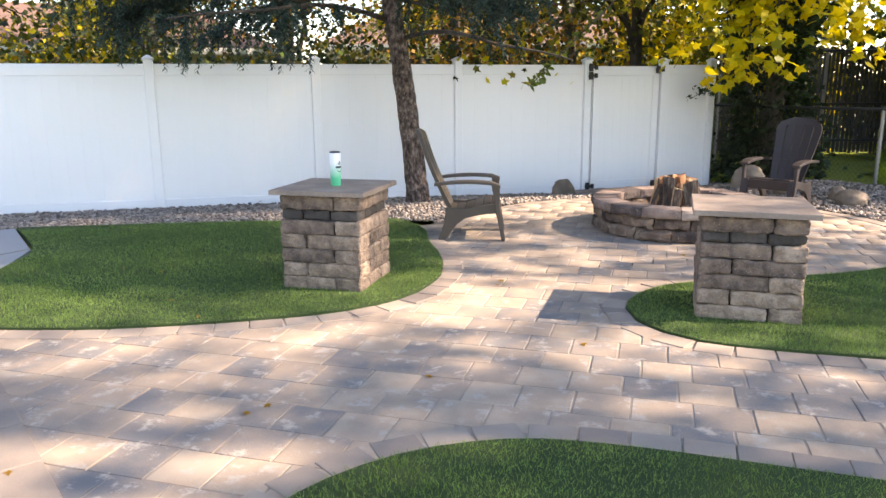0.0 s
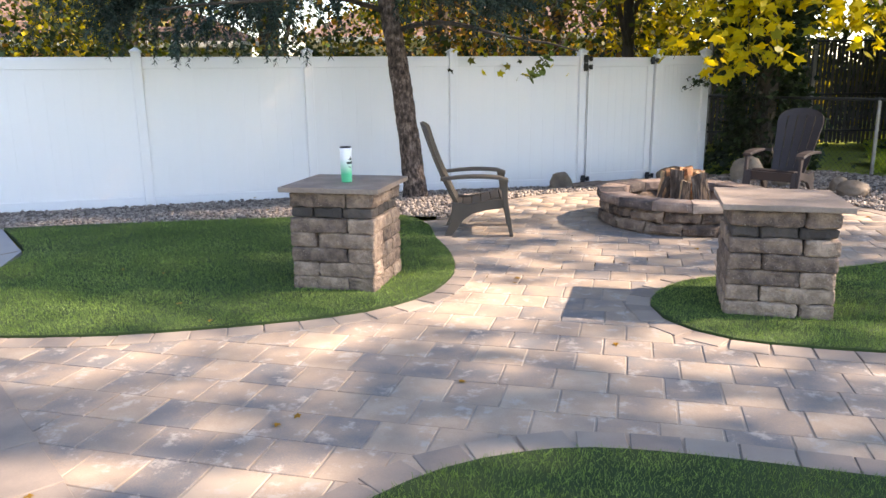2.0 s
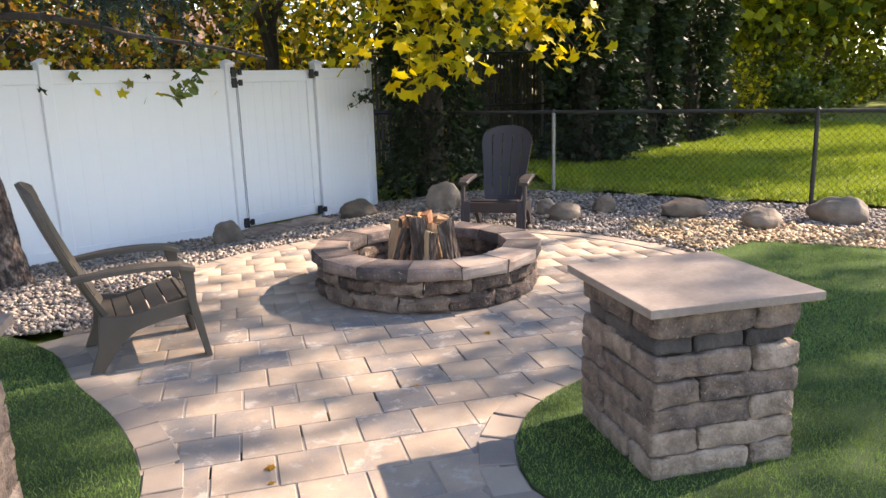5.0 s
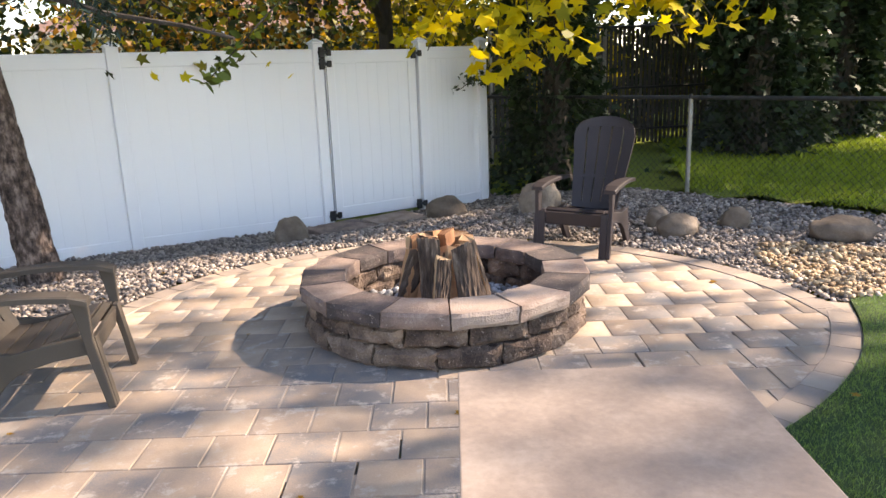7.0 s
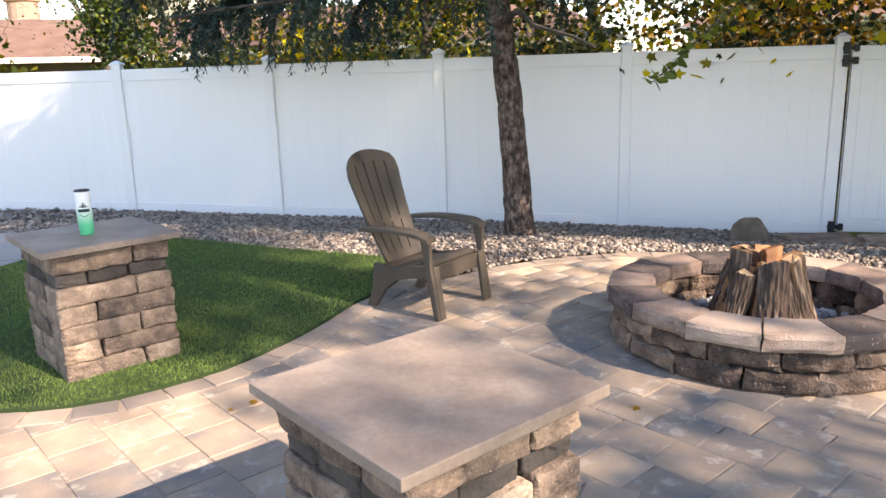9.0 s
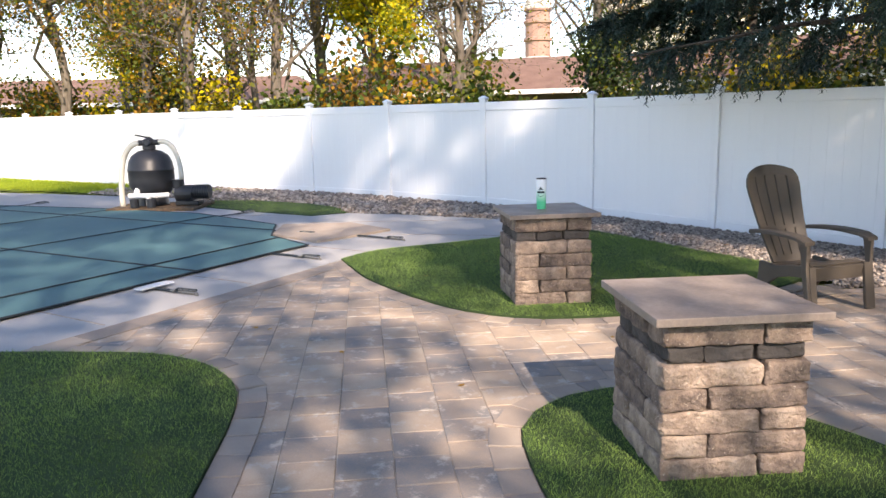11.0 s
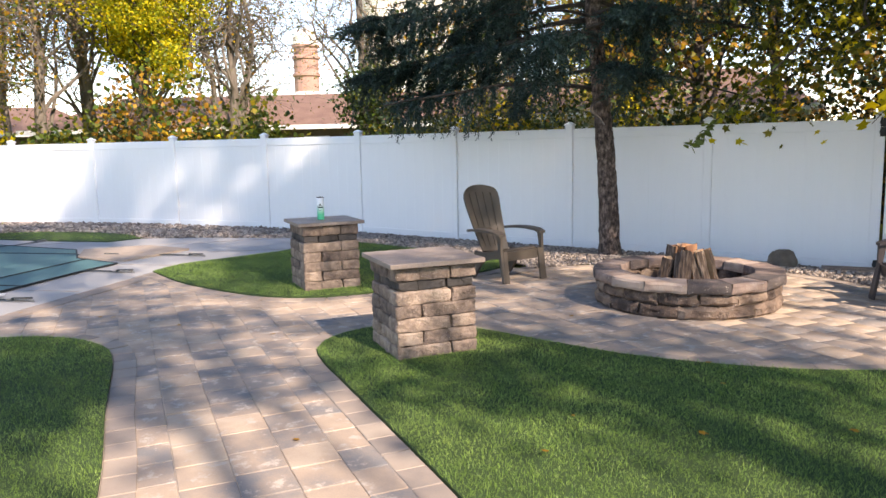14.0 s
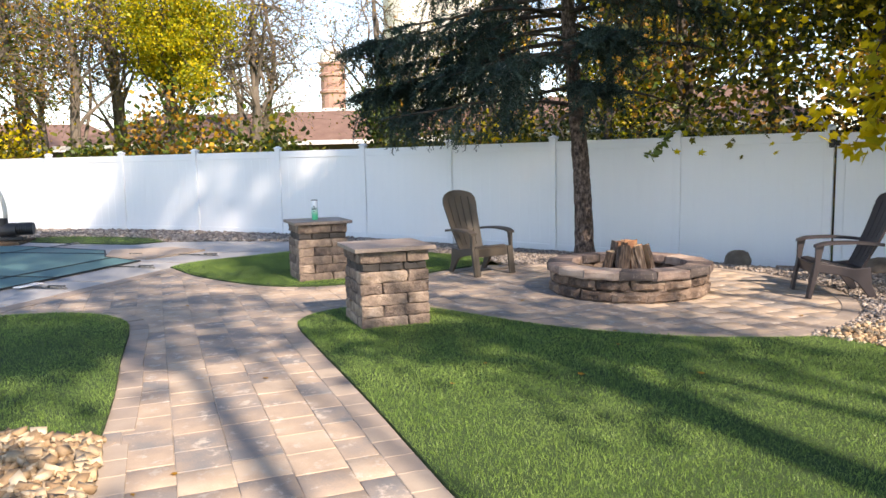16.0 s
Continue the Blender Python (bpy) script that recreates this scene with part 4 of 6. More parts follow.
def log_mesh(length, r, a0, a1, seed):
    """A split log: a wedge of a round trunk, bark on its round side, standing on its end."""
    rng = random.Random(seed)
    bm = bmesh.new()
    n, rows = 18, 18
    rings = []
    off = rng.uniform(0, 60)
    for k in range(rows):
        z = length * k / (rows - 1)
        ring = [bm.verts.new((rng.uniform(-0.004, 0.004), rng.uniform(-0.004, 0.004), z))]
        for i in range(n):
            a = a0 + (a1 - a0) * i / (n - 1)
            q = r * (1 + 0.12 * noise.noise(Vector((a * 2, z * 4, off))) + 0.10 * noise.noise(Vector((a * 9, z * 14, off))) + 0.07 * noise.noise(Vector((a * 22, z * 12, off))))
            ring.append(bm.verts.new((q * math.cos(a), q * math.sin(a), z)))
        rings.append(ring)
    bark, wood = [], []
    for a, b in zip(rings, rings[1:]):
        for i in range(n + 1):
            f = bm.faces.new((a[i], a[(i + 1) % (n + 1)], b[(i + 1) % (n + 1)], b[i]))
            f.material_index = 0 if 0 < i < n else 1
    tip = Vector((rng.uniform(-0.22, 0.22), rng.uniform(-0.22, 0.22), 0))
    for v in rings[-1]:
        v.co.z += tip.dot(v.co) + rng.uniform(-0.006, 0.006)
    for ring, flip in ((rings[0], True), (rings[-1], False)):
        f = bm.faces.new(list(reversed(ring)) if flip else ring)
        f.material_index = 1
    me = bpy.data.meshes.new("log")
    bm.to_mesh(me)
    bm.free()
    me.materials.append(M_log_bark)
    me.materials.append(M_log_wood)
    return me


rl = random.Random(21)
for k in range(18):
    inner = k >= 13
    a = 2 * math.pi * (k / 13 if not inner else (k - 12.6) / 5) + rl.uniform(-0.12, 0.12)
    w = rl.uniform(1.1, 2.1)
    me = log_mesh(rl.uniform(0.36, 0.45), rl.uniform(0.07, 0.105), -w / 2, w / 2, k)
    ob = put("firewood_log", me, None)
    spin = rl.choice([0, 0.3, -0.3, 0.9, math.pi * 0.85, 2.2, 4.1])
    foot = 0.11 if inner else 0.225
    # the feet stand in a ring, the heads meet
    ob.matrix_basis = Matrix.Translation((PIT[0] - 0.03 + foot * math.cos(a), PIT[1] + 0.02 + foot * math.sin(a), 0.055)) @ Matrix.Rotation(a, 4, "Z") @ pose(0, 0, 0, rl.uniform(-4, 4), -rl.uniform(10, 19) * (0.4 if inner else 1), 0) @ Matrix.Rotation(spin, 4, "Z")
    tagged(ob, "split firewood log with bark standing in the fire pit", "firewood", "firewood in the pit")


# ---- chairs ----
def prism(outline, y0, y1, bevel=0.006):
    """A plate from a side outline (x, z), between y0 and y1."""
    bm = bmesh.new()
    f = bm.faces.new([bm.verts.new((x, y0, z)) for x, z in outline])
    r = bmesh.ops.extrude_face_region(bm, geom=[f])
    bmesh.ops.translate(bm, vec=(0, y1 - y0, 0), verts=[v for v in r["geom"] if isinstance(v, bmesh.types.BMVert)])
    bmesh.ops.recalc_face_normals(bm, faces=bm.faces)
    if bevel:
        bmesh.ops.bevel(bm, geom=bm.edges[:], offset=bevel, segments=2, profile=0.6, affect="EDGES")
    return bm


def make_chair(mat, label, m):
    """A moulded resin Adirondack chair that faces +x."""
    chair = thing("adirondack_chair", label, "chair", m, "chairs round the fire pit")
    # backrest: a curved shell with a rounded crown, cut by four slits between its cross bands
    lean = radians(23.5)
    base = Matrix.Translation((-0.195, 0, 0.27)) @ Matrix.Rotation(-lean, 4, "Y")
    BH = 0.785
    half = lambda t: 0.185 + 0.075 * min(1, t / 0.8) ** 0.9 - (0.0 if t < 0.8 else 0.055 * ((t - 0.8) / 0.2) ** 3)
    cup = lambda s, t: 0.034 * s * s - 0.018 * math.sin(math.pi * t)
    crown = lambda s: 1 - 0.075 * abs(s) ** 2.2

    def shell(name, s0, s1, t0, t1, thick=0.011, proud=0.0, nt=6, ns=2):
        bm = bmesh.new()
        sides = []
        for dx in (thick + proud, -thick + proud * 0.2):
            rows = []
            for i in range(nt + 1):
                t = t0 + (t1 - t0) * i / nt
                row = []
                for j in range(ns + 1):
                    s = s0 + (s1 - s0) * j / ns
                    row.append(bm.verts.new((cup(s, t) + dx, s * half(t), BH * t * (crown(s) if t > 0.9 else 1 - (1 - crown(s)) * max(0, (t - 0.6) / 0.3)))))
                rows.append(row)
            sides.append(rows)
        F, B = sides
        for i in range(nt):
            for j in range(ns):
                bm.faces.new((F[i][j], F[i][j + 1], F[i + 1][j + 1], F[i + 1][j]))
                bm.faces.new((B[i][j + 1], B[i][j], B[i + 1][j], B[i + 1][j + 1]))
            bm.faces.new((B[i][0], F[i][0], F[i + 1][0], B[i + 1][0]))
            bm.faces.new((F[i][ns], B[i][ns], B[i + 1][ns], F[i + 1][ns]))
        for j in range(ns):
            bm.faces.new((F[0][j + 1], F[0][j], B[0][j], B[0][j + 1]))
            bm.faces.new((F[nt][j], F[nt][j + 1], B[nt][j + 1], B[nt][j]))
        bmesh.ops.recalc_face_normals(bm, faces=bm.faces)
        part(name, bm, mat, chair).matrix_basis = base

    for k in range(5):
        s0, s1 = -1 + 0.4 * k, -0.6 + 0.4 * k
        shell("back_slat", s0 + (0.024 if k else 0), s1 - (0.024 if k < 4 else 0), 0.0, 0.93, nt=9)
    for t0, t1 in ((0.0, 0.07), (0.335, 0.37), (0.895, 1.0)):
        shell("back_band", -1, 1, t0, t1, 0.012, 0.0012, nt=3, ns=10)
    # seat: cross slats that dip to the back and roll over the front
    path = [(-0.20, 0.265), (-0.11, 0.258), (-0.02, 0.268), (0.07, 0.289), (0.16, 0.317), (0.245, 0.338), (0.285, 0.322)]
    for (xa, za), (xb, zb) in zip(path, path[1:]):
        L = math.hypot(xb - xa, zb - za)
        part("seat_slat", box((L - 0.007, 0.47, 0.022), Matrix.Translation(((xa + xb) / 2, 0, (za + zb) / 2)) @ Matrix.Rotation(-math.atan2(zb - za, xb - xa), 4, "Y"), 0.006, 2), mat, chair)
    bm = bmesh.new()
    add_box(bm, (0.022, 0.47, 0.10), Matrix.Translation((0.296, 0, 0.272)) @ Matrix.Rotation(radians(8), 4, "Y"), 0.006, 2)
    part("seat_apron", bm, mat, chair)
    for s in (1, -1):
        y = s * 0.262
        # side stringer that runs down into the raked rear leg
        rail = [(0.285, 0.335), (0.285, 0.25), (0.12, 0.232), (-0.02, 0.20), (-0.10, 0.145), (-0.215, 0.0), (-0.285, 0.0), (-0.225, 0.13), (-0.205, 0.30), (-0.05, 0.285), (0.12, 0.315)]
        part("side_rail", prism(rail, y - 0.018, y + 0.018), mat, chair)
        # front leg, flared, with a channel
        leg = [(0.232, 0.515), (0.315, 0.515), (0.316, 0.33), (0.375, 0.0), (0.338, 0.0), (0.280, 0.26), (0.258, 0.40)]
        part("front_leg", prism(leg, y + s * 0.021, y + s * 0.052), mat, chair)
        part("front_leg", prism([(0.295, 0.33), (0.32, 0.33), (0.375, 0.0), (0.345, 0.0)], y - s * 0.035, y + s * 0.02, 0.004), mat, chair)
        # arm rest
        bm = bmesh.new()
        n = 8
        rows = []
        for i in range(n + 1):
            t = i / n
            x = -0.315 + 0.635 * t
            wid = 0.058 + 0.055 * math.sin(min(1, t * 1.25) * math.pi / 2)
            z = 0.508 + 0.022 * math.sin(math.pi * t) + 0.006 * t - (0.018 if i == n else 0)
            yc = s * (0.275 + 0.018 * t)
            if i == n:
                wid *= 0.8
            rows.append([bm.verts.new((x, yc + dy * wid / 2, z + dz)) for dy, dz in ((-1, -0.012), (1, -0.012), (1, 0.010), (0.8, 0.016), (-0.8, 0.016), (-1, 0.010))])
        for a, b in zip(rows, rows[1:]):
            for j in range(6):
                bm.faces.new((a[j], a[(j + 1) % 6], b[(j + 1) % 6], b[j]))
        bm.faces.new(rows[0]); bm.faces.new(rows[-1])
        bmesh.ops.recalc_face_normals(bm, faces=bm.faces)
        part("armrest", bm, mat, chair)
    return chair


make_chair(M_taupe, "taupe moulded resin Adirondack chair on the paver patio", pose(0.42, 7.08, 0.003, 0, 0, 3) @ Matrix.Diagonal((0.92, 0.95, 0.99, 1)))
make_chair(M_brown, "dark brown moulded resin Adirondack chair beside the fire pit", pose(3.77, 8.98, 0.003, 0, 0, 229) @ Matrix.Diagonal((0.93, 0.97, 0.98, 1)))


# ---- boulders ----
def make_boulder(x, y, sx, sy, sz, seed, label):
    bm = bmesh.new()
    bmesh.ops.create_icosphere(bm, subdivisions=4, radius=1.0)
    off = Vector((seed * 7.3, seed * 1.7, 0))
    for v in bm.verts:
        p = v.co.copy()
        k = 1 + 0.22 * noise.noise(p * 1.1 + off) + 0.11 * noise.noise(p * 2.7 + off) + 0.035 * noise.noise(p * 7 + off) + 0.012 * noise.noise(p * 18 + off)
        v.co = Vector((p.x * sx, p.y * sy, p.z * sz)) * k
        if v.co.z < -sz * 0.55:
            v.co.z = -sz * 0.55
    ob = part("boulder", bm, M_boulder, smooth=True)
    ob.matrix_basis = Matrix.Translation((x, y, ground_at(x, y) + sz * 0.5)) @ Matrix.Rotation(seed * 1.3, 4, "Z")
    return tagged(ob, label, "boulder", "boulders in the gravel")


for i, (x, y, sx, sy, sz, lab) in enumerate((
        (1.44, 10.55, 0.20, 0.18, 0.19, "rounded tan boulder in the gravel by the fence"),
        (3.02, 11.05, 0.24, 0.2, 0.17, "low rounded brown boulder in the gravel near the gate"),
        (3.85, 10.45, 0.28, 0.22, 0.24, "large reddish-brown boulder in the gravel bed"),
        (4.60, 9.45, 0.12, 0.12, 0.14, "small upright tan stone in the gravel"),
        (4.62, 9.12, 0.22, 0.16, 0.14, "light speckled boulder in the gravel"),
        (5.20, 9.25, 0.15, 0.14, 0.13, "grey rounded boulder in the gravel"),
        (5.68, 8.55, 0.29, 0.20, 0.15, "flat grey boulder in the gravel"),
        (5.85, 7.72, 0.24, 0.19, 0.15, "brown boulder on the tan pebbles"),
        (6.66, 7.55, 0.29, 0.22, 0.19, "large smooth grey-brown boulder by the chain-link fence"),
        (6.68, 6.65, 0.27, 0.22, 0.17, "layered brown boulder by the turf"),
        (4.12, 9.95, 0.16, 0.14, 0.13, "tan boulder behind the dark chair"))):
    make_boulder(x, y, sx * 0.86, sy * 0.86, sz * 0.86, i + 1, lab)


# ---- pool filter and pump ----
def make_filter():
    f = thing("pool_filter", "black sand filter tank with cream hoses beside the pool", "pool filter", pose(-8.29, 1.68, 0.0, 0, 0, 72) @ Matrix.Scale(1.15, 4))
    part("base_pad", box((1.25, 0.85, 0.05), Matrix.Translation((0.12, 0, 0.025)), 0.012, 2), M_litter, f, "bare brown earth pad with leaf litter")
    part("foot", lathe([(0.22, 0.06), (0.20, 0.16), (0.16, 0.20)], 24), M_filter, f)
    prof = [(0.12, 0.17), (0.24, 0.22), (0.305, 0.32), (0.315, 0.42), (0.315, 0.55), (0.322, 0.56), (0.322, 0.575), (0.315, 0.585), (0.30, 0.68), (0.25, 0.77), (0.16, 0.83), (0.08, 0.85)]
    part("tank", lathe(prof, 40), M_filter, f, smooth=True)
    part("neck", lathe([(0.08, 0.84), (0.09, 0.86), (0.09, 0.90), (0.07, 0.92)], 20), M_filter, f)
    bm = bmesh.new()
    add_tube(bm, [(0, 0, 0.90), (0, 0, 0.95), (0, 0, 0.99), (0, 0, 1.01)], [0.07, 0.085, 0.08, 0.05], 18)
    add_tube(bm, [(-0.15, 0, 0.945), (0.15, 0, 0.955)], 0.042, 12)
    add_tube(bm, [(0.02, -0.02, 0.94), (0.02, -0.12, 0.95)], 0.036, 12)
    part("multiport_valve", bm, M_filter, f)
    bm = box((0.25, 0.034, 0.022), Matrix.Translation((-0.07, 0, 1.035)) @ Matrix.Rotation(radians(12), 4, "Y"), 0.008, 2)
    add_tube(bm, [(0, 0, 1.0), (0, 0, 1.035)], 0.028, 12)
    part("valve_handle", bm, M_filter, f)
    bend = lambda pts: [tuple(sum(w * p[c] for w, p in zip(((1 - t) ** 3, 3 * t * (1 - t) ** 2, 3 * t * t * (1 - t), t ** 3), pts)) for c in range(3)) for t in (i / 16 for i in range(17))]
    part("hose", tube(bend([(-0.12, 0, 0.945), (-0.36, -0.02, 0.97), (-0.45, -0.06, 0.62), (-0.40, -0.12, 0.04)]), 0.040, 14), M_hose, f, "cream flexible hose", smooth=True)
    part("hose", tube(bend([(0.12, 0, 0.955), (0.36, -0.01, 1.02), (0.46, -0.04, 0.74), (0.46, -0.05, 0.42)]), 0.034, 14), M_hose, f, "cream flexible hose", smooth=True)
    bm = bmesh.new()
    add_tube(bm, [(0.38, -0.05, 0.22), (0.62, -0.05, 0.22)], 0.12, 18)
    add_box(bm, (0.34, 0.22, 0.06), Matrix.Translation((0.55, -0.05, 0.09)), 0.01)
    part("pump", bm, M_filter, f)
    motor = part("pump_motor", tube([(0.62, -0.05, 0.24), (0.86, -0.05, 0.24)], 0.095, 18), M_filter, f)
    for k in range(6):
        part("cooling_fin", tube([(0.65 + 0.035 * k, -0.05, 0.24), (0.66 + 0.035 * k, -0.05, 0.24)], 0.105, 18), M_filter, motor)
    part("strainer", tube([(0.40, -0.05, 0.30), (0.40, -0.05, 0.42)], 0.085, 18), M_filter, f)
    bm = bmesh.new()
    add_tube(bm, [(-0.2, -0.33, 0.22), (0.2, -0.33, 0.22)], 0.035, 10)
    add_tube(bm, [(-0.1, -0.33, 0.22), (-0.1, -0.26, 0.30)], 0.04, 10)
    add_tube(bm, [(0.08, -0.33, 0.08), (0.08, -0.33, 0.22)], 0.04, 10)
    add_tube(bm, [(0.2, -0.33, 0.22), (0.32, -0.22, 0.22)], 0.035, 10)
    part("pipe", bm, M_white, f, "white pvc pipework")
    for x in (-0.12, 0.12):
        part("pipe_fitting", tube([(x, -0.36, 0.06), (x, -0.36, 0.18)], 0.06, 14), M_filter, f)
    return f


make_filter()

# ---- trees ----
LEAF_V = np.array([(0, 0.30, 0.0), (0, 0, 0), (0.34, 0.06, 0.05), (0.24, 0.26, 0.03), (0.52, 0.52, 0.0), (0.19, 0.56, 0.04), (0, 1.0, -0.08), (-0.19, 0.56, 0.04), (-0.52, 0.52, 0.0), (-0.24, 0.26, 0.03), (-0.34, 0.06, 0.05)])
LEAF_F = [(0, 1, 2, 3), (0, 3, 4, 5), (0, 5, 6, 7), (0, 7, 8, 9), (0, 9, 10, 1)]



FAR_V = np.array([(0, 0, 0), (0.42, 0.45, 0.05), (0, 1.0, -0.05), (-0.42, 0.45, 0.05)])
FAR_F = [(0, 1, 2), (0, 2, 3)]


def limb(bm, start, end, r0, r1, rng, sag=0.0, wob=0.12, n=7, sides=7):
    s, e = Vector(start), Vector(end)
    L = (e - s).length
    pts, rad = [], []
    o1, o2 = rng.uniform(0, 50), rng.uniform(0, 50)
    for i in range(n + 1):
        t = i / n
        p = s.lerp(e, t)
        k = math.sin(math.pi * t)
        p += Vector((noise.noise(Vector((t * 2.2, o1, 0))), noise.noise(Vector((t * 2.2, o2, 5))), 0)) * L * wob * (0.35 + k) * min(1, t * 4)
        p.z += sag * k * L
        pts.append(p)
        rad.append(r0 + (r1 - r0) * t ** 0.8)
    add_tube(bm, pts, rad, sides)
    return pts


def make_tree(label, base, height, r, crown, radii, mats, n_leaves, leaf, seed, limbs=9, twigs=5, fork=0.35, lean=(0, 0), fine=0, clump=0.45, bark=None, droop=0.3, branch_mat=None, name="tree", near=False):
    """Trunk, limbs and twigs, with leaves in clumps round the twigs' ends."""
    rng = random.Random(seed)
    rg = np.random.default_rng(seed)
    tree = thing(name, label, "tree", Matrix.Translation((base[0], base[1], ground_at(*base) - 0.08)))
    c = Vector(crown) - Vector((base[0], base[1], ground_at(*base) - 0.08))
    bm = bmesh.new()
    top = Vector((lean[0] * height, lean[1] * height, height))
    trunk = limb(bm, (0, 0, 0), top, r, r * 0.25, rng, wob=0.05, n=12, sides=12)
    for v in bm.verts:
        if v.co.z < 0.4:
            v.co.x, v.co.y = v.co.x * (1 + (0.4 - v.co.z) * 0.9), v.co.y * (1 + (0.4 - v.co.z) * 0.9)
    part("trunk", bm, bark or M_bark_grey, tree, smooth=True)
    bm = bmesh.new()
    ends = []
    for i in range(limbs):
        t = fork + (0.95 - fork) * (i + rng.random()) / limbs
        s = trunk[min(int(t * 12), 11)].lerp(trunk[min(int(t * 12) + 1, 12)], (t * 12) % 1)
        for _ in range(30):
            q = Vector((rng.uniform(-1, 1), rng.uniform(-1, 1), rng.uniform(-1, 1)))
            if 0.5 < q.length < 1:
                break
        e = c + Vector((q.x * radii[0], q.y * radii[1], q.z * radii[2]))
        pts = limb(bm, s, e, min(0.085, r * 0.38) * (1.1 - t * 0.6), r * 0.06 + 0.004, rng, sag=0.10, wob=0.16, n=8, sides=6)
        ends.append(pts[-1])
        for j in range(twigs):
            k = rng.randint(3, 8)
            L = rng.uniform(0.25, 0.6) * min(radii)
            d = Vector((rng.uniform(-1, 1), rng.uniform(-1, 1), rng.uniform(-0.5, 0.9))).normalized()
            p2 = limb(bm, pts[k], pts[k] + d * L, r * 0.09 + 0.004, 0.005, rng, wob=0.2, n=4, sides=4)
            ends.append(p2[-1])
            ends.append(p2[2])
            for q3 in range(fine):
                d2 = (d + Vector((rng.uniform(-1, 1), rng.uniform(-1, 1), rng.uniform(-0.4, 1.0)))).normalized()
                p3 = limb(bm, p2[rng.randint(1, 4)], p2[rng.randint(2, 4)] + d2 * L * 0.7, 0.011, 0.005, rng, wob=0.15, n=3, sides=3)
                ends.append(p3[-1])
    part("bough", bm, branch_mat or bark or M_bark_grey, tree)
    if n_leaves:
        ends = np.array([e[:] for e in ends])
        mats = mats if isinstance(mats, (list, tuple)) else [mats]
        for q, mat in enumerate(mats):
            m = n_leaves // len(mats)
            pick = rg.integers(0, len(ends), m)
            place = ends[pick] + np.clip(rg.normal(size=(m, 3)), -1.9, 1.9) * np.array([1, 1, 0.75]) * clump
            shape = (LEAF_V, LEAF_F) if near else (FAR_V, FAR_F)
            tagged(many("foliage", *shape, place, turns(m, rg, 1.3), rg.uniform(0.6, 1.25, m) * leaf, mat, tree), kind="stuff")
    return tree


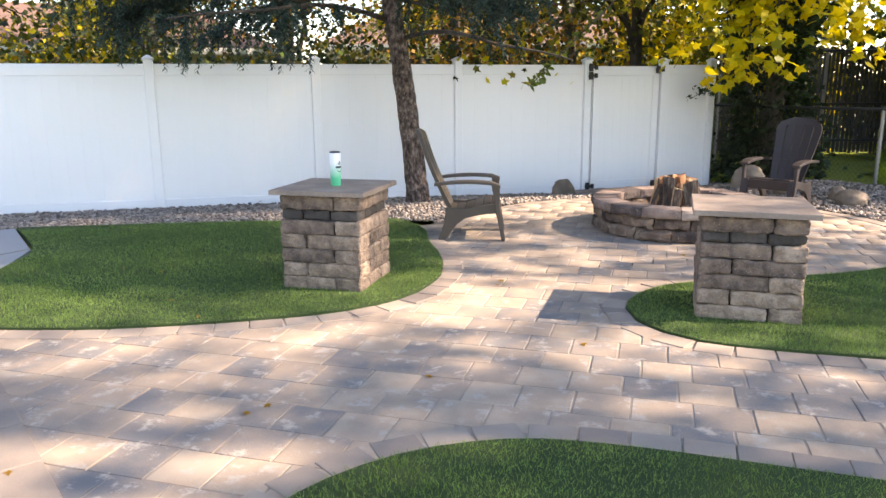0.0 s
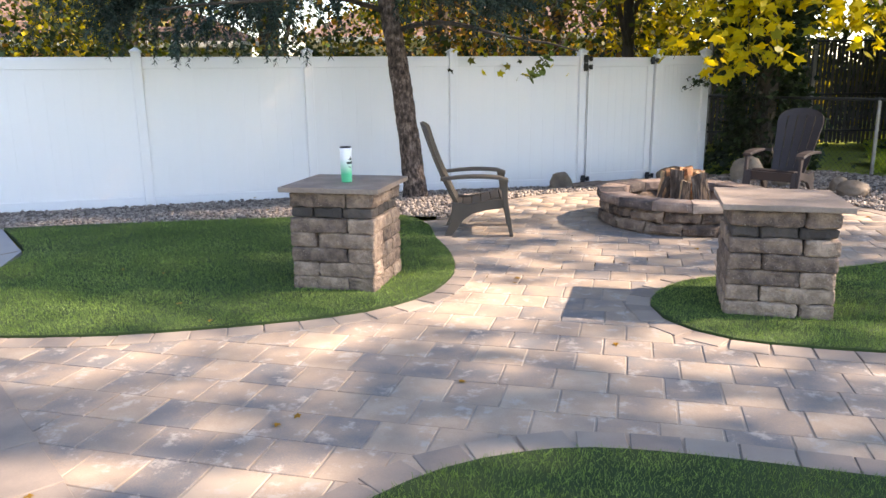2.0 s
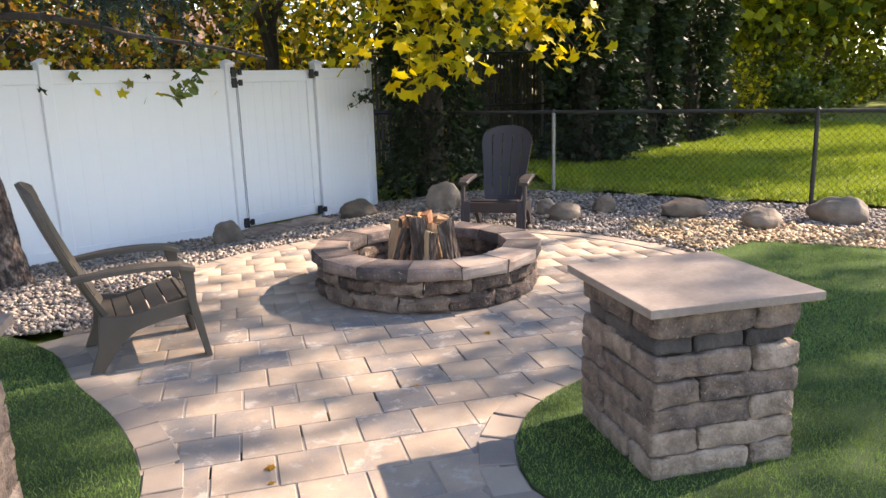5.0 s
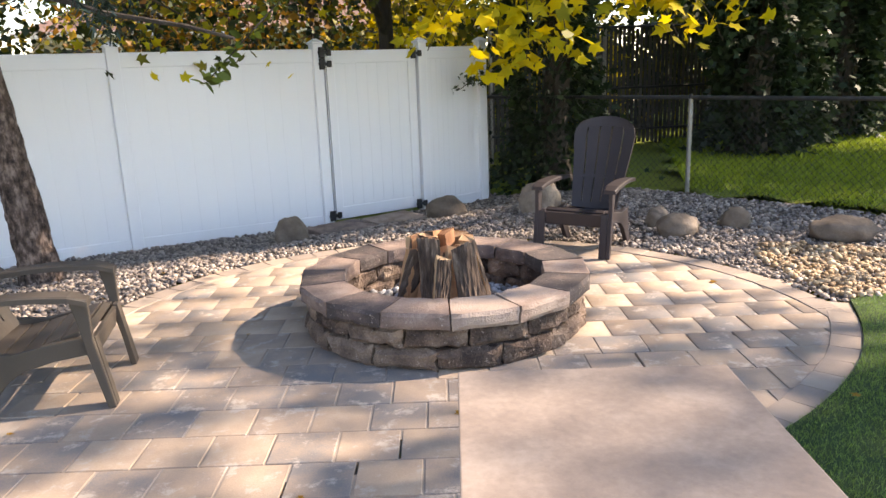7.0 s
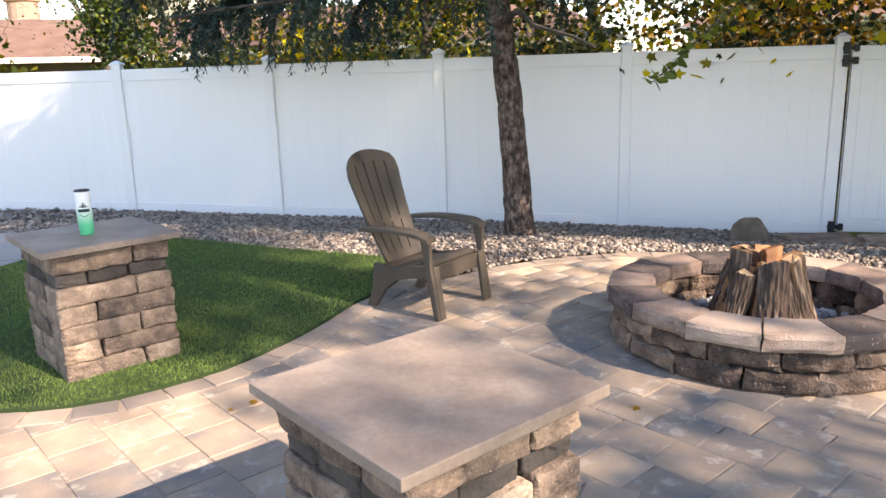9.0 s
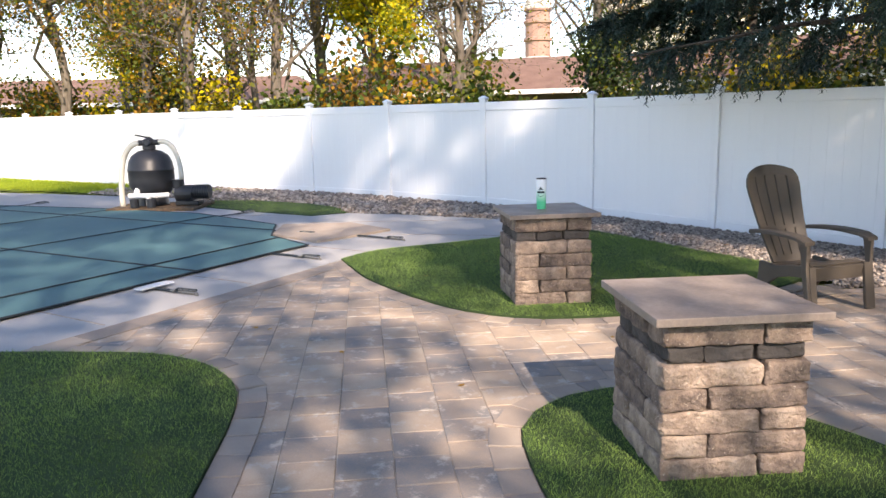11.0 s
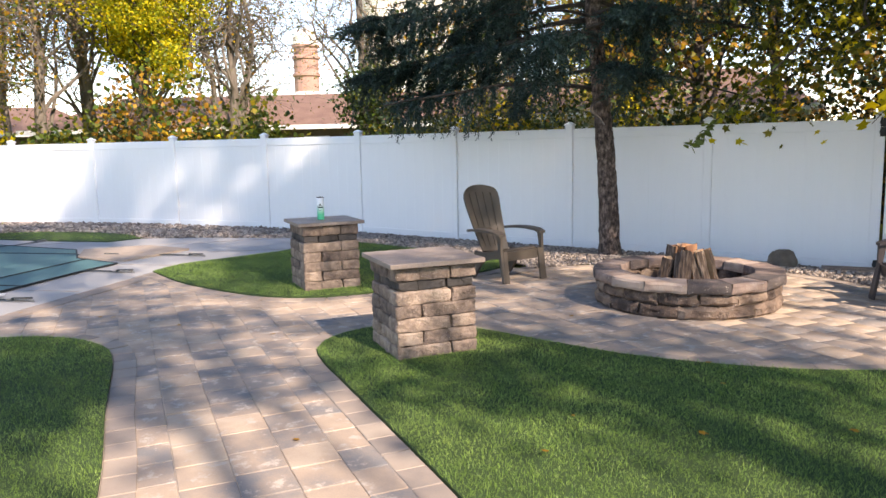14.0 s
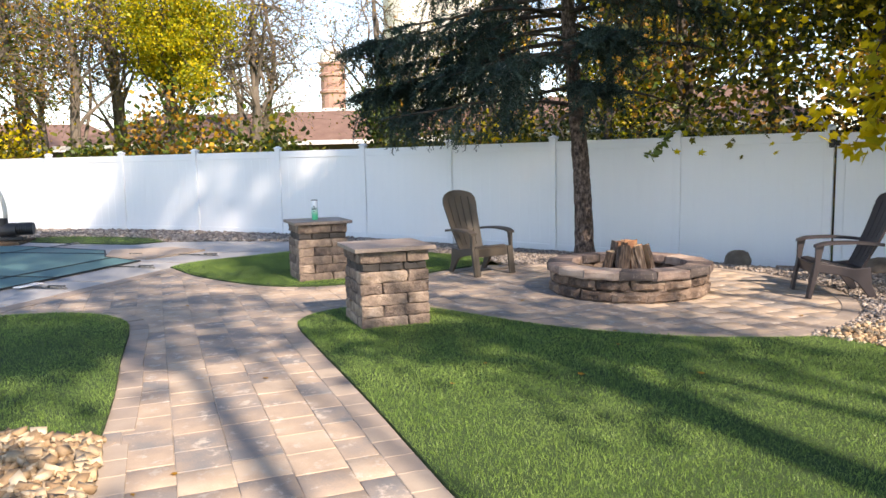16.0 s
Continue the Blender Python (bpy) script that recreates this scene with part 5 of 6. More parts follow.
def make_spruce():
    rng = random.Random(5)
    rg = np.random.default_rng(5)
    x0, y0 = -0.41, 9.48
    g = ground_at(x0, y0) - 0.06
    tree = thing("spruce_tree", "tall blue-green spruce with bare lower trunk and drooping boughs", "tree", Matrix.Translation((x0, y0, g)))
    H = 10.5
    axis = lambda z: Vector((-0.135 * min(z, 3.2) - 0.05 * max(0, z - 3.2) + 0.03 * math.sin(z * 1.1), 0.04 * min(z, 3.2) + 0.03 * math.sin(z * 0.8 + 1), z))
    bm = bmesh.new()
    zs = [4.2 * i / 150 for i in range(150)] + [4.2 + (H - 4.2) * i / 30 for i in range(31)]
    add_tube(bm, [axis(z) for z in zs], [max(0.012, 0.140 * (1 - z / H) ** 0.85 + 0.06 * math.exp(-z / 0.12)) for z in zs], 44)
    for v in bm.verts:
        c = axis(v.co.z)
        d = Vector((v.co.x - c.x, v.co.y - c.y, 0))
        if d.length > 0.03:
            q = Vector((v.co.x * 24, v.co.y * 24, v.co.z * 9))
            plate = 1 - min(1.0, abs(noise.noise(q)) * 5)          # narrow furrows between the plates
            v.co += d.normalized() * (noise.noise(v.co * 6) * 0.012 - plate * 0.014 + noise.noise(v.co * 60) * 0.004)
    part("trunk", bm, M_bark, tree, "flaky grey-brown bark", smooth=True)
    wood = bmesh.new()
    place, way, size = [], [], []
    z = 2.2
    while z < H - 0.5:
        k = 5
        special = []
        if 2.9 < z < 3.9:
            special = [(math.atan2(-1.86, -2.94) + 0.16 * (z - 3.3), 3.5), (math.atan2(-1.2, -2.9) + 0.3 * (z - 3.0), 3.1)]
        if 2.5 < z < 3.4:
            special.append((-0.45 + 0.5 * (z - 2.9), 1.7))
        L = min(3.0, 3.2 * (1 - (z - 2.0) / (H - 1.6)) ** 0.75 + 0.25)
        a0 = rng.uniform(0, 6.28)
        for i in range(k + len(special)):
            a = a0 + 2 * math.pi * i / k + rng.uniform(-0.45, 0.45)
            l = L * rng.uniform(0.5, 1.1)
            if i >= k:
                a, l = special[i - k]
            elif z < 3.6 and rng.random() < 0.42:
                continue
            out = Vector((math.cos(a), math.sin(a), 0))
            p0 = axis(z + rng.uniform(-0.2, 0.2))
            rise = rng.uniform(0.02, 0.22)
            floor_z = rng.uniform(1.62, 3.0) if i < k else 1.66
            pts = []
            for j in range(10):
                t = j / 9
                pts.append(p0 + out * l * t + Vector((0, 0, l * (rise * t - 0.32 * t * t + (0.22 * max(0, t - 0.7)))) ) + Vector((-out.y, out.x, 0)) * 0.16 * l * noise.noise(Vector((t * 2, a, z))))
            add_tube(wood, pts, [0.026 * (1 - 0.85 * j / 9) * (0.5 + l / 4) + 0.004 for j in range(10)], 5)
            # bare dead twigs near the trunk
            for _ in range(4):
                t = rng.uniform(0.08, 0.4)
                j = min(int(t * 9), 8)
                d = (out * 0.5 + Vector((-out.y, out.x, 0)) * rng.choice((-1, 1)) + Vector((0, 0, rng.uniform(-0.6, 0.3)))).normalized()
                q = pts[j].lerp(pts[j + 1], t * 9 - j)
                add_tube(wood, [q, q + d * 0.2, q + d * rng.uniform(0.35, 0.6) + Vector((0, 0, -0.05))], [0.006, 0.004, 0.002], 3)
            # side shoots: some fan out, most hang in strands; the needles sit on them
            for s in range(int((12 if i < k else 30) * l + 4)):
                t = 0.28 + 0.72 * rng.random() ** 0.8
                j = min(int(t * 9), 8)
                p = pts[j].lerp(pts[j + 1], t * 9 - j)
                sd = Vector((-out.y, out.x, 0)) * rng.choice((-1, 1))
                hangs = rng.random() < (0.5 if i < k else 0.22)
                d = (out * rng.uniform(0.1, 0.8) + sd * rng.uniform(0.2, 1.0) + Vector((0, 0, rng.uniform(-2.6, -1.0) if hangs else rng.uniform(-0.6, 0.1)))).normalized()
                sl = rng.uniform(0.30, 0.85 if hangs else 0.6) * (0.55 + 0.45 * min(1, l / 2))
                q = p.copy()
                for u in range(max(2, int(sl / 0.075))):
                    dd = (d + Vector((0, 0, -0.08 * u)) + Vector((rng.uniform(-0.3, 0.3), rng.uniform(-0.3, 0.3), rng.uniform(-0.25, 0.25)))).normalized()
                    if q.z + g < floor_z:
                        break
                    place.append(q[:])
                    way.append(dd[:])
                    size.append(rng.uniform(0.8, 1.25))
                    q = q + dd * 0.075
        z += rng.uniform(0.26, 0.42)
    part("bough", wood, M_bark_dark, tree)
    # one shoot: needles standing off its axis, pointing forwards
    vs, fs = [], []
    for k in range(13):
        a, zz = k * 2.4, 0.125 * k / 13
        ln = 0.030 + 0.010 * math.sin(k)
        c, s = math.cos(a), math.sin(a)
        b = len(vs)
        w = 0.0052
        vs += [(-s * w, c * w, zz), (s * w, -c * w, zz), (c * ln + s * w * 0.5, s * ln - c * w * 0.5, zz + ln * 0.75), (c * ln - s * w * 0.5, s * ln + c * w * 0.5, zz + ln * 0.75)]
        fs.append((b, b + 1, b + 2, b + 3))
    place, way, size = np.array(place), np.array(way), np.array(size)
    tagged(many("foliage", vs, fs, place, along(way, rg), size * 1.3, M_needle, tree), kind="stuff")
    return tree


make_spruce()


def make_ivy(tree_parent, pts, r, top, n, seed, leaf=0.075):
    """Ivy round an upright trunk: leaves that stand off its bark."""
    rg = np.random.default_rng(seed)
    a, z = rg.uniform(0, 2 * math.pi, n), rg.uniform(0, 1, n) ** 0.9 * top
    x = np.interp(z, [p[2] for p in pts], [p[0] for p in pts])
    y = np.interp(z, [p[2] for p in pts], [p[1] for p in pts])
    rr = r * (1 + 0.32 * np.sin(a * 2 + z * 1.3 + seed) + 0.25 * np.sin(z * 2.7 + a)) * np.interp(z, [0, 0.6, top * 0.8, top], [1.25, 1.0, 0.95, 0.5]) + rg.exponential(0.07, n)
    d = np.stack([np.cos(a), np.sin(a), rg.uniform(-0.9, 0.3, n)], 1)
    place = np.stack([x + rr * np.cos(a), y + rr * np.sin(a), z], 1)
    return tagged(many("ivy", LEAF_V[:, [0, 2, 1]], LEAF_F, place, along(d, rg), rg.uniform(0.6, 1.3, n) * leaf, M_ivy, tree_parent), kind="stuff", label="dark glossy ivy leaves")


maple = make_tree("golden-leaved tree with an ivy-wrapped trunk by the gate", (4.75, 12.75), 7.2, 0.20, (3.3, 11.3, 5.0), (3.5, 2.7, 2.3), [M_gold, M_olive, M_olive], 21000, 0.12, 31, limbs=20, twigs=7, fine=2, fork=0.28, clump=0.34, bark=M_bark_dark, lean=(-0.03, -0.02), near=True)
make_tree("dull olive-leaved tree that leans over the gate", (2.9, 14.0), 6.4, 0.15, (2.4, 10.6, 4.45), (3.2, 2.9, 2.0), [M_olive, M_olive, M_olive, M_gold], 36000, 0.085, 33, limbs=15, twigs=7, fine=2, fork=0.3, clump=0.34, bark=M_bark_dark, lean=(-0.12, -0.10), near=True)
make_ivy(maple, [(0, 0, 0), (-0.1, -0.1, 3.6)], 0.50, 3.4, 7500, 41, 0.10)


OVATE = ([(0, 0, 0), (0.2, 0.18, 0.02), (0.29, 0.45, 0.03), (0.18, 0.78, 0.0), (0, 1.0, -0.06), (-0.18, 0.78, 0.0), (-0.29, 0.45, 0.03), (-0.2, 0.18, 0.02)], [(0, 1, 2, 3, 4), (0, 4, 5, 6, 7)])


def make_hanging(label, start, end, n, seed, mat, leaf, spread=0.10, fall=1.0, shape=None, wob=0.12):
    """A thin branch that hangs into view, with its leaves."""
    rg, rng = np.random.default_rng(seed), random.Random(seed)
    hang = thing("hanging_branch", label, "branch")
    bm = bmesh.new()
    pts = limb(bm, start, end, 0.014, 0.004, rng, sag=0.10 if wob > 0.1 else 0.0, wob=wob, n=10, sides=5)
    part("twig", bm, M_bark_dark, hang)
    P = np.array([p[:] for p in pts])
    k = 10 - 8.5 * rg.uniform(0, 1, n) ** fall
    place = np.stack([np.interp(k, np.arange(11), P[:, j]) for j in range(3)], 1) + np.clip(rg.normal(size=(n, 3)), -1.8, 1.8) * spread * np.array([1, 1, 0.7])
    tagged(many("foliage", *(shape or (LEAF_V, LEAF_F)), place, turns(n, rg, 1.2), rg.uniform(0.7, 1.25, n) * leaf, mat, hang), kind="stuff")


make_hanging("thin green-leaved branch hanging before the white fence", (2.10, 9.85, 2.5), (0.97, 9.36, 1.36), 64, 3, M_spray, 0.10, 0.024, 1.9, OVATE, 0.02)
for k, (a, b, n) in enumerate((
        ((3.6, 10.9, 3.0), (2.72, 9.9, 1.55), 70), ((3.8, 10.9, 3.0), (3.25, 9.9, 1.42), 120), ((4.0, 10.9, 3.0), (3.60, 10.0, 1.36), 130),
        ((4.2, 10.9, 3.0), (3.95, 9.9, 1.50), 110), ((4.4, 10.9, 3.1), (4.55, 9.9, 1.85), 80), ((4.6, 10.9, 3.1), (5.0, 10.0, 1.62), 90), ((4.7, 10.9, 3.1), (5.35, 9.9, 1.55), 90), ((4.9, 10.9, 3.2), (5.9, 10.2, 1.9), 60))):
    make_hanging("thin branch of golden leaves hanging from the tree", a, b, n, 20 + k, M_gold, 0.165, 0.13)
for k, (a, b, n) in enumerate((((2.9, 11.2, 3.3), (1.5, 10.5, 2.2), 110), ((3.0, 11.2, 3.3), (2.1, 10.4, 2.2), 110), ((2.4, 10.9, 3.3), (1.1, 10.2, 2.3), 100))):
    make_hanging("thin branch of dull olive leaves above the fence", a, b, n, 40 + k, M_olive, 0.10, 0.10)
make_hanging("ivy runner that spills over the fence end", (4.05, 12.6, 1.3), (3.45, 12.25, 1.15), 60, 8, M_ivy, 0.075, 0.07)

for k, (x, y, r, h) in enumerate(((7.9, 13.5, 0.24, 8.5), (9.0, 14.4, 0.30, 9.5), (10.6, 15.1, 0.26, 9.0), (12.2, 15.6, 0.30, 9.5))):
    t = make_tree("tall tree with its trunk wrapped in dark ivy", (x, y), h, r, (x, y, 6.6), (2.2, 2.2, 2.2), [M_olive, M_green_leaf], 2600, 0.16, 50 + k, limbs=8, twigs=5, fork=0.5, clump=0.5, bark=M_bark_dark)
    make_ivy(t, [(0, 0, 0), (0, 0, h)], r * 1.75, 5.6, 8500, 60 + k, 0.14)


# trees of the park beyond the lawn
PARK = [(24, 24, 11, 0.42), (29, 20, 12, 0.45), (21, 30, 12, 0.40), (31, 27, 13, 0.5), (15, 27, 11, 0.35), (35, 21, 13, 0.5), (27, 33, 13, 0.45), (18, 22, 9, 0.26), (26, 19.5, 12, 0.36), (40, 35, 13, 0.4), (33, 42, 13, 0.4), (46, 27, 13, 0.4), (24, 43, 13, 0.4), (52, 34, 14, 0.4), (42, 46, 14, 0.4)]
for k, (x, y, h, r) in enumerate(PARK):
    make_tree("park tree with dull green and yellow autumn leaves", (x, y), h, r, (x, y, h * (0.52 if k < 9 else 0.42)), (4.4, 4.4, h * 0.42), [M_green_leaf, M_lime, M_lime], 7500, 0.36, 80 + k, limbs=10, twigs=5, fork=0.3, clump=0.85, bark=M_bark_dark)


def make_bush(label, x, y, w, h, mats, n, leaf, seed):
    rg, rng = np.random.default_rng(seed), random.Random(seed)
    bush = thing("bush", label, "bush", Matrix.Translation((x, y, ground_at(x, y) - 0.05)))
    bm = bmesh.new()
    ends = []
    for k in range(16):
        a = rng.uniform(0, 6.28)
        q = rng.uniform(0.2, 1)
        pts = limb(bm, (rng.uniform(-0.15, 0.15), rng.uniform(-0.15, 0.15), 0), (math.cos(a) * w * q, math.sin(a) * w * q, h * rng.uniform(0.5, 1.0)), 0.02, 0.005, rng, wob=0.2, n=5, sides=4)
        ends += pts[2:]
    part("bough", bm, M_bark_dark, bush)
    ends = np.array([e[:] for e in ends])
    for q, mat in enumerate(mats):
        m = n // len(mats)
        place = ends[rg.integers(0, len(ends), m)] + rg.normal(size=(m, 3)) * 0.16 * w
        place[:, 2] = np.abs(place[:, 2])
        tagged(many("foliage", FAR_V, FAR_F, place, turns(m, rg, 1.3), rg.uniform(0.6, 1.25, m) * leaf, mat, bush), kind="stuff")


make_bush("pale green bush at the lawn's edge", 17.5, 17.2, 1.1, 1.3, [M_green_leaf], 1500, 0.13, 3)
make_bush("yellowing bush at the lawn's edge", 15.6, 17.6, 1.0, 1.9, [M_gold, M_olive], 1500, 0.13, 4)
for k in range(12):
    make_bush("leafy hedge shrub at the far edge of the lawn", 8.5 + 2.3 * k, 18.5 + 0.75 * k + 0.8 * math.sin(k * 2.0), 1.7, (2.6 if k < 3 else 1.5) + (1.2 if k < 3 else 0.9) * ((k * 5) % 4) / 3, [(M_olive, M_ivy), (M_green_leaf, M_olive)][k % 2] if k < 3 else (M_green_leaf, M_lime), 1500, 0.22, 400 + k)
make_bush("tall olive shrub behind the gate", 3.6, 17.0, 1.7, 4.6, [M_olive, M_gold], 2600, 0.16, 6)
make_bush("tall olive shrub behind the gate", 5.4, 18.6, 1.8, 4.8, [M_olive, M_green_leaf], 2600, 0.16, 7)
make_bush("dark leafy bush behind the slatted fence", 6.6, 17.0, 1.6, 2.6, [M_olive, M_gold], 2200, 0.16, 5)

# trees behind the white fence: bare ones, golden ones, and low shrubs
BARE = [(-22, 0.5, 11), (-25, -3.0, 12), (-21, 4.5, 10), (-27, 3, 12), (-24, 8.5, 10), (-23, 12.0, 9), (-30, 9, 12), (-20, 15.5, 9), (-29, -7, 12), (-33, 4, 12), (-16, 20, 10), (-26, -11, 12), (-34, -2, 13), (-22, -7, 11), (-19.5, 1.8, 9), (-23.5, 6, 11), (-26, 6.5, 12), (-20, 10.5, 9), (-28, 0, 13), (-24.5, -5, 12), (-31, 13, 12)]
for k, (x, y, h) in enumerate(BARE):
    make_tree("bare autumn tree with a few last leaves", (x, y), h, 0.20 + 0.02 * (k % 4), (x, y, h * 0.6), (2.9, 2.9, h * 0.36), [M_orange_leaf, M_green_leaf, M_olive], 6500 if y < 2 else (2200 if k % 3 else 4000), 0.12 if y < 2 else 0.095, 120 + k, limbs=17, twigs=7, fork=0.15, fine=4, clump=0.5, bark=M_bark_grey)
for k, (x, y, h, n) in enumerate(((-19.5, 7.4, 9.2, 7200), (-26, -0.5, 7.5, 2600), (-9.5, 19.5, 7.0, 3600), (-2.5, 23, 8.0, 4200), (5.0, 26, 8.5, 4200))):
    make_tree("tree with bright golden autumn leaves behind the fence", (x, y), h, 0.17, (x, y, h * (0.70 if k == 0 else 0.64)), (2.5, 2.5, h * (0.33 if k == 0 else 0.38)), [M_gold, M_gold, M_lime, M_lime], int(n * 3.6), 0.11, 160 + k, limbs=17, twigs=7, fork=0.2, clump=0.30, bark=M_bark_dark)
make_tree("dark green round-headed conifer behind the fence", (-14.2, 13.2), 4.4, 0.12, (-14.2, 13.2, 2.7), (1.0, 1.0, 1.4), [M_ivy, M_green_leaf], 4200, 0.12, 190, limbs=14, twigs=5, fork=0.1, clump=0.3, bark=M_bark_dark)
for k in range(26):
    t = k / 25
    x = -34 + 40 * t + 1.3 * math.sin(k * 2.1)
    y = -10 + 30 * t + 2.5 + 1.1 * math.sin(k * 1.3)
    make_bush("autumn shrub behind the white fence", x, y, 1.6, 1.3 + 1.1 * ((k * 7) % 5) / 4 + (1.2 if x < -12.5 else 0), [(M_green_leaf, M_orange_leaf), (M_olive, M_gold), (M_green_leaf, M_olive), (M_orange_leaf, M_ivy)][k % 4], 1700 if x < -12.5 else 3000, 0.17 if x < -12.5 else 0.115, 300 + k)
for k, (x, y, h) in enumerate(((-7.5, 16.5, 7), (-4.2, 15.8, 7.5), (-0.8, 17.5, 8), (-11, 15, 7), (1.6, 17.8, 8), (7.5, 22, 9), (3.2, 20, 9))):
    make_tree("dull brown-green autumn tree behind the fence", (x, y), h, 0.18, (x, y, h * 0.6), (2.3, 2.3, h * 0.34), [M_olive, M_orange_leaf, M_green_leaf], 1500, 0.17, 210 + k, limbs=11, twigs=6, fork=0.2, clump=0.5, bark=M_bark_dark)

for k, (x, y, h) in enumerate(((-6.5, 22, 11), (-2.0, 24.5, 12), (2.5, 27, 13), (7.5, 27, 12), (-10.5, 21, 9))):
    make_tree("tall dull olive tree beyond the fence", (x, y), h, 0.22, (x, y, h * 0.56), (3.4, 3.4, h * 0.40), [M_olive, M_olive, M_green_leaf], 2800 if -8 < x < 0 else 6500, 0.19, 280 + k, limbs=12, twigs=6, fork=0.2, clump=0.55, bark=M_bark_dark)

for k, (x, y, h) in enumerate(((-3.2, 14.6, 3.0), (-0.4, 15.6, 3.2), (-6.0, 13.4, 2.8), (1.4, 15.4, 3.4), (-8.6, 12.2, 2.6))):
    make_bush("dense dull shrub behind the white fence", x, y, 2.2, h, ((M_olive, M_ivy), (M_ivy, M_orange_leaf))[k % 2], 4200, 0.115, 360 + k)

# tall trees on the sunny side, whose crowns dapple the yard
SHADE = [(22, 1.5, 29, 3.8, 24.5, 3.6, 6500), (22, 6.5, 29, 3.8, 24.5, 3.6, 6500), (23, 11.0, 29, 3.4, 24.0, 3.4, 2600),
         (18.0, -1.5, 21.0, 3.6, 17.2, 3.1, 4500), (16.6, 3.2, 20.5, 3.2, 16.8, 3.1, 4200), (18.0, 8.0, 21.0, 3.4, 17.2, 3.1, 4500), (19.5, 12.0, 22, 3.2, 17.6, 3.3, 3500),
         (18.0, 11.6, 11.5, 2.4, 8.0, 2.0, 3600), (20.5, 12.6, 13.0, 2.6, 9.4, 2.2, 3600), (17.5, 12.2, 13.8, 2.2, 12.3, 1.6, 3200), (16.0, 0.4, 13.0, 2.2, 10.6, 1.8, 2900), (16.2, 2.4, 13.4, 1.8, 11.4, 1.5, 1900), (15.6, 2.0, 9.8, 1.4, 8.4, 1.0, 150), (15.0, 5.7, 9.2, 1.5, 9.7, 1.1, 420), (16.5, 3.95, 13.4, 2.0, 12.1, 1.4, 720), (16.8, 6.35, 16.0, 1.5, 14.0, 1.2, 900), (16.0, 8.2, 12.5, 2.3, 10.6, 1.7, 500), (15.2, 10.0, 9.6, 2.0, 7.6, 1.4, 350), (15.3, 6.7, 10.4, 1.3, 9.3, 0.9, 380)]
for k, (x, y, h, w, zc, zr, n) in enumerate(SHADE):
    make_tree("tall leafy yard tree that shades the patio", (x, y), h, 0.11 if h > 15 else (0.36 if x == 15.0 else 0.07), (x, y, zc), (w, w, zr), [M_olive, M_gold], n, 0.19, 240 + k, limbs=14 if n > 1000 else 8, twigs=5 if n > 1000 else 4, fork=0.64, fine=1, clump=0.28, bark=M_bark_grey)


# ---- far buildings ----
def make_house(label, x, y, w, d, wall, ridge, heading, n_win, wall_mat, roof_mat=None):
    house = thing("house", label, "house", pose(x, y, -0.1, 0, 0, heading))
    part("wall", box((w, d, wall), Matrix.Translation((0, 0, wall / 2))), wall_mat, house)
    bm = bmesh.new()
    o = 0.5
    e = [bm.verts.new(p) for p in ((-w / 2 - o, -d / 2 - o, wall), (w / 2 + o, -d / 2 - o, wall), (w / 2 + o, d / 2 + o, wall), (-w / 2 - o, d / 2 + o, wall), (-w / 2 + d * 0.3, 0, ridge), (w / 2 - d * 0.3, 0, ridge))]
    for f in ((0, 1, 5, 4), (2, 3, 4, 5), (1, 2, 5), (3, 0, 4), (3, 2, 1, 0)):
        bm.faces.new([e[i] for i in f])
    part("roof", bm, roof_mat or M_roof, house, "brown shingle roof")
    part("fascia", box((w + 1.1, 0.06, 0.22), Matrix.Translation((0, -d / 2 - 0.53, wall - 0.05))), M_white, house)
    for k in range(n_win):
        xx = -w / 2 + w * (k + 0.5) / n_win
        win = part("window", box((1.3, 0.08, 0.9), Matrix.Translation((xx, -d / 2 - 0.02, wall - 0.95))), M_white, house)
        part("pane", box((1.14, 0.04, 0.74), Matrix.Translation((xx, -d / 2 - 0.06, wall - 0.95))), M_dark_glass, win)
    return house


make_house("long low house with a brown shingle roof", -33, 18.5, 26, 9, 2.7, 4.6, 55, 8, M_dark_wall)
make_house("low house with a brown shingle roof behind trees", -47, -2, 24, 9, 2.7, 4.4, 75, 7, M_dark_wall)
make_house("low brown-roofed house behind the spruce", -17, 27, 15, 8, 2.7, 4.5, 30, 5, M_siding)
make_house("pale house beyond the gate", 0, 40, 18, 9, 3.2, 5.2, 5, 6, M_siding)
make_house("pale house beyond the park", 38, 45, 18, 9, 2.8, 4.8, -40, 6, M_siding)


def make_tower():
    t = thing("brick_tower", "tall red brick tower with a domed top, far off", "tower", pose(-142, 64, 0))
    part("shaft", lathe([(2.65, 0), (2.6, 13.5)], 24), M_silo, t, "pale concrete lower shaft", smooth=True)
    part("upper_shaft", lathe([(2.6, 13.5), (2.6, 16.5), (2.95, 16.7), (2.95, 17.2), (2.6, 17.4), (2.6, 20.0), (2.95, 20.2), (2.95, 20.7), (2.55, 20.9), (2.5, 22.4), (2.9, 22.6), (2.9, 23.0)], 16), M_tower, t)
    part("dome", lathe([(2.8, 23.0), (2.5, 24.6), (1.5, 26.0), (0.3, 26.6)], 16), M_silo, t)
    for k, (x, y) in enumerate(((-131, 77), (-127, 86), (-123, 95))):
        s = thing("silo", "tall pale concrete grain silo, far off", "silo", pose(x, y, 0), "grain silos")
        part("shell", lathe([(5.5, 0), (5.5, 44), (5.0, 45.5), (0.6, 47)], 24), M_silo, s, smooth=True)


make_tower()

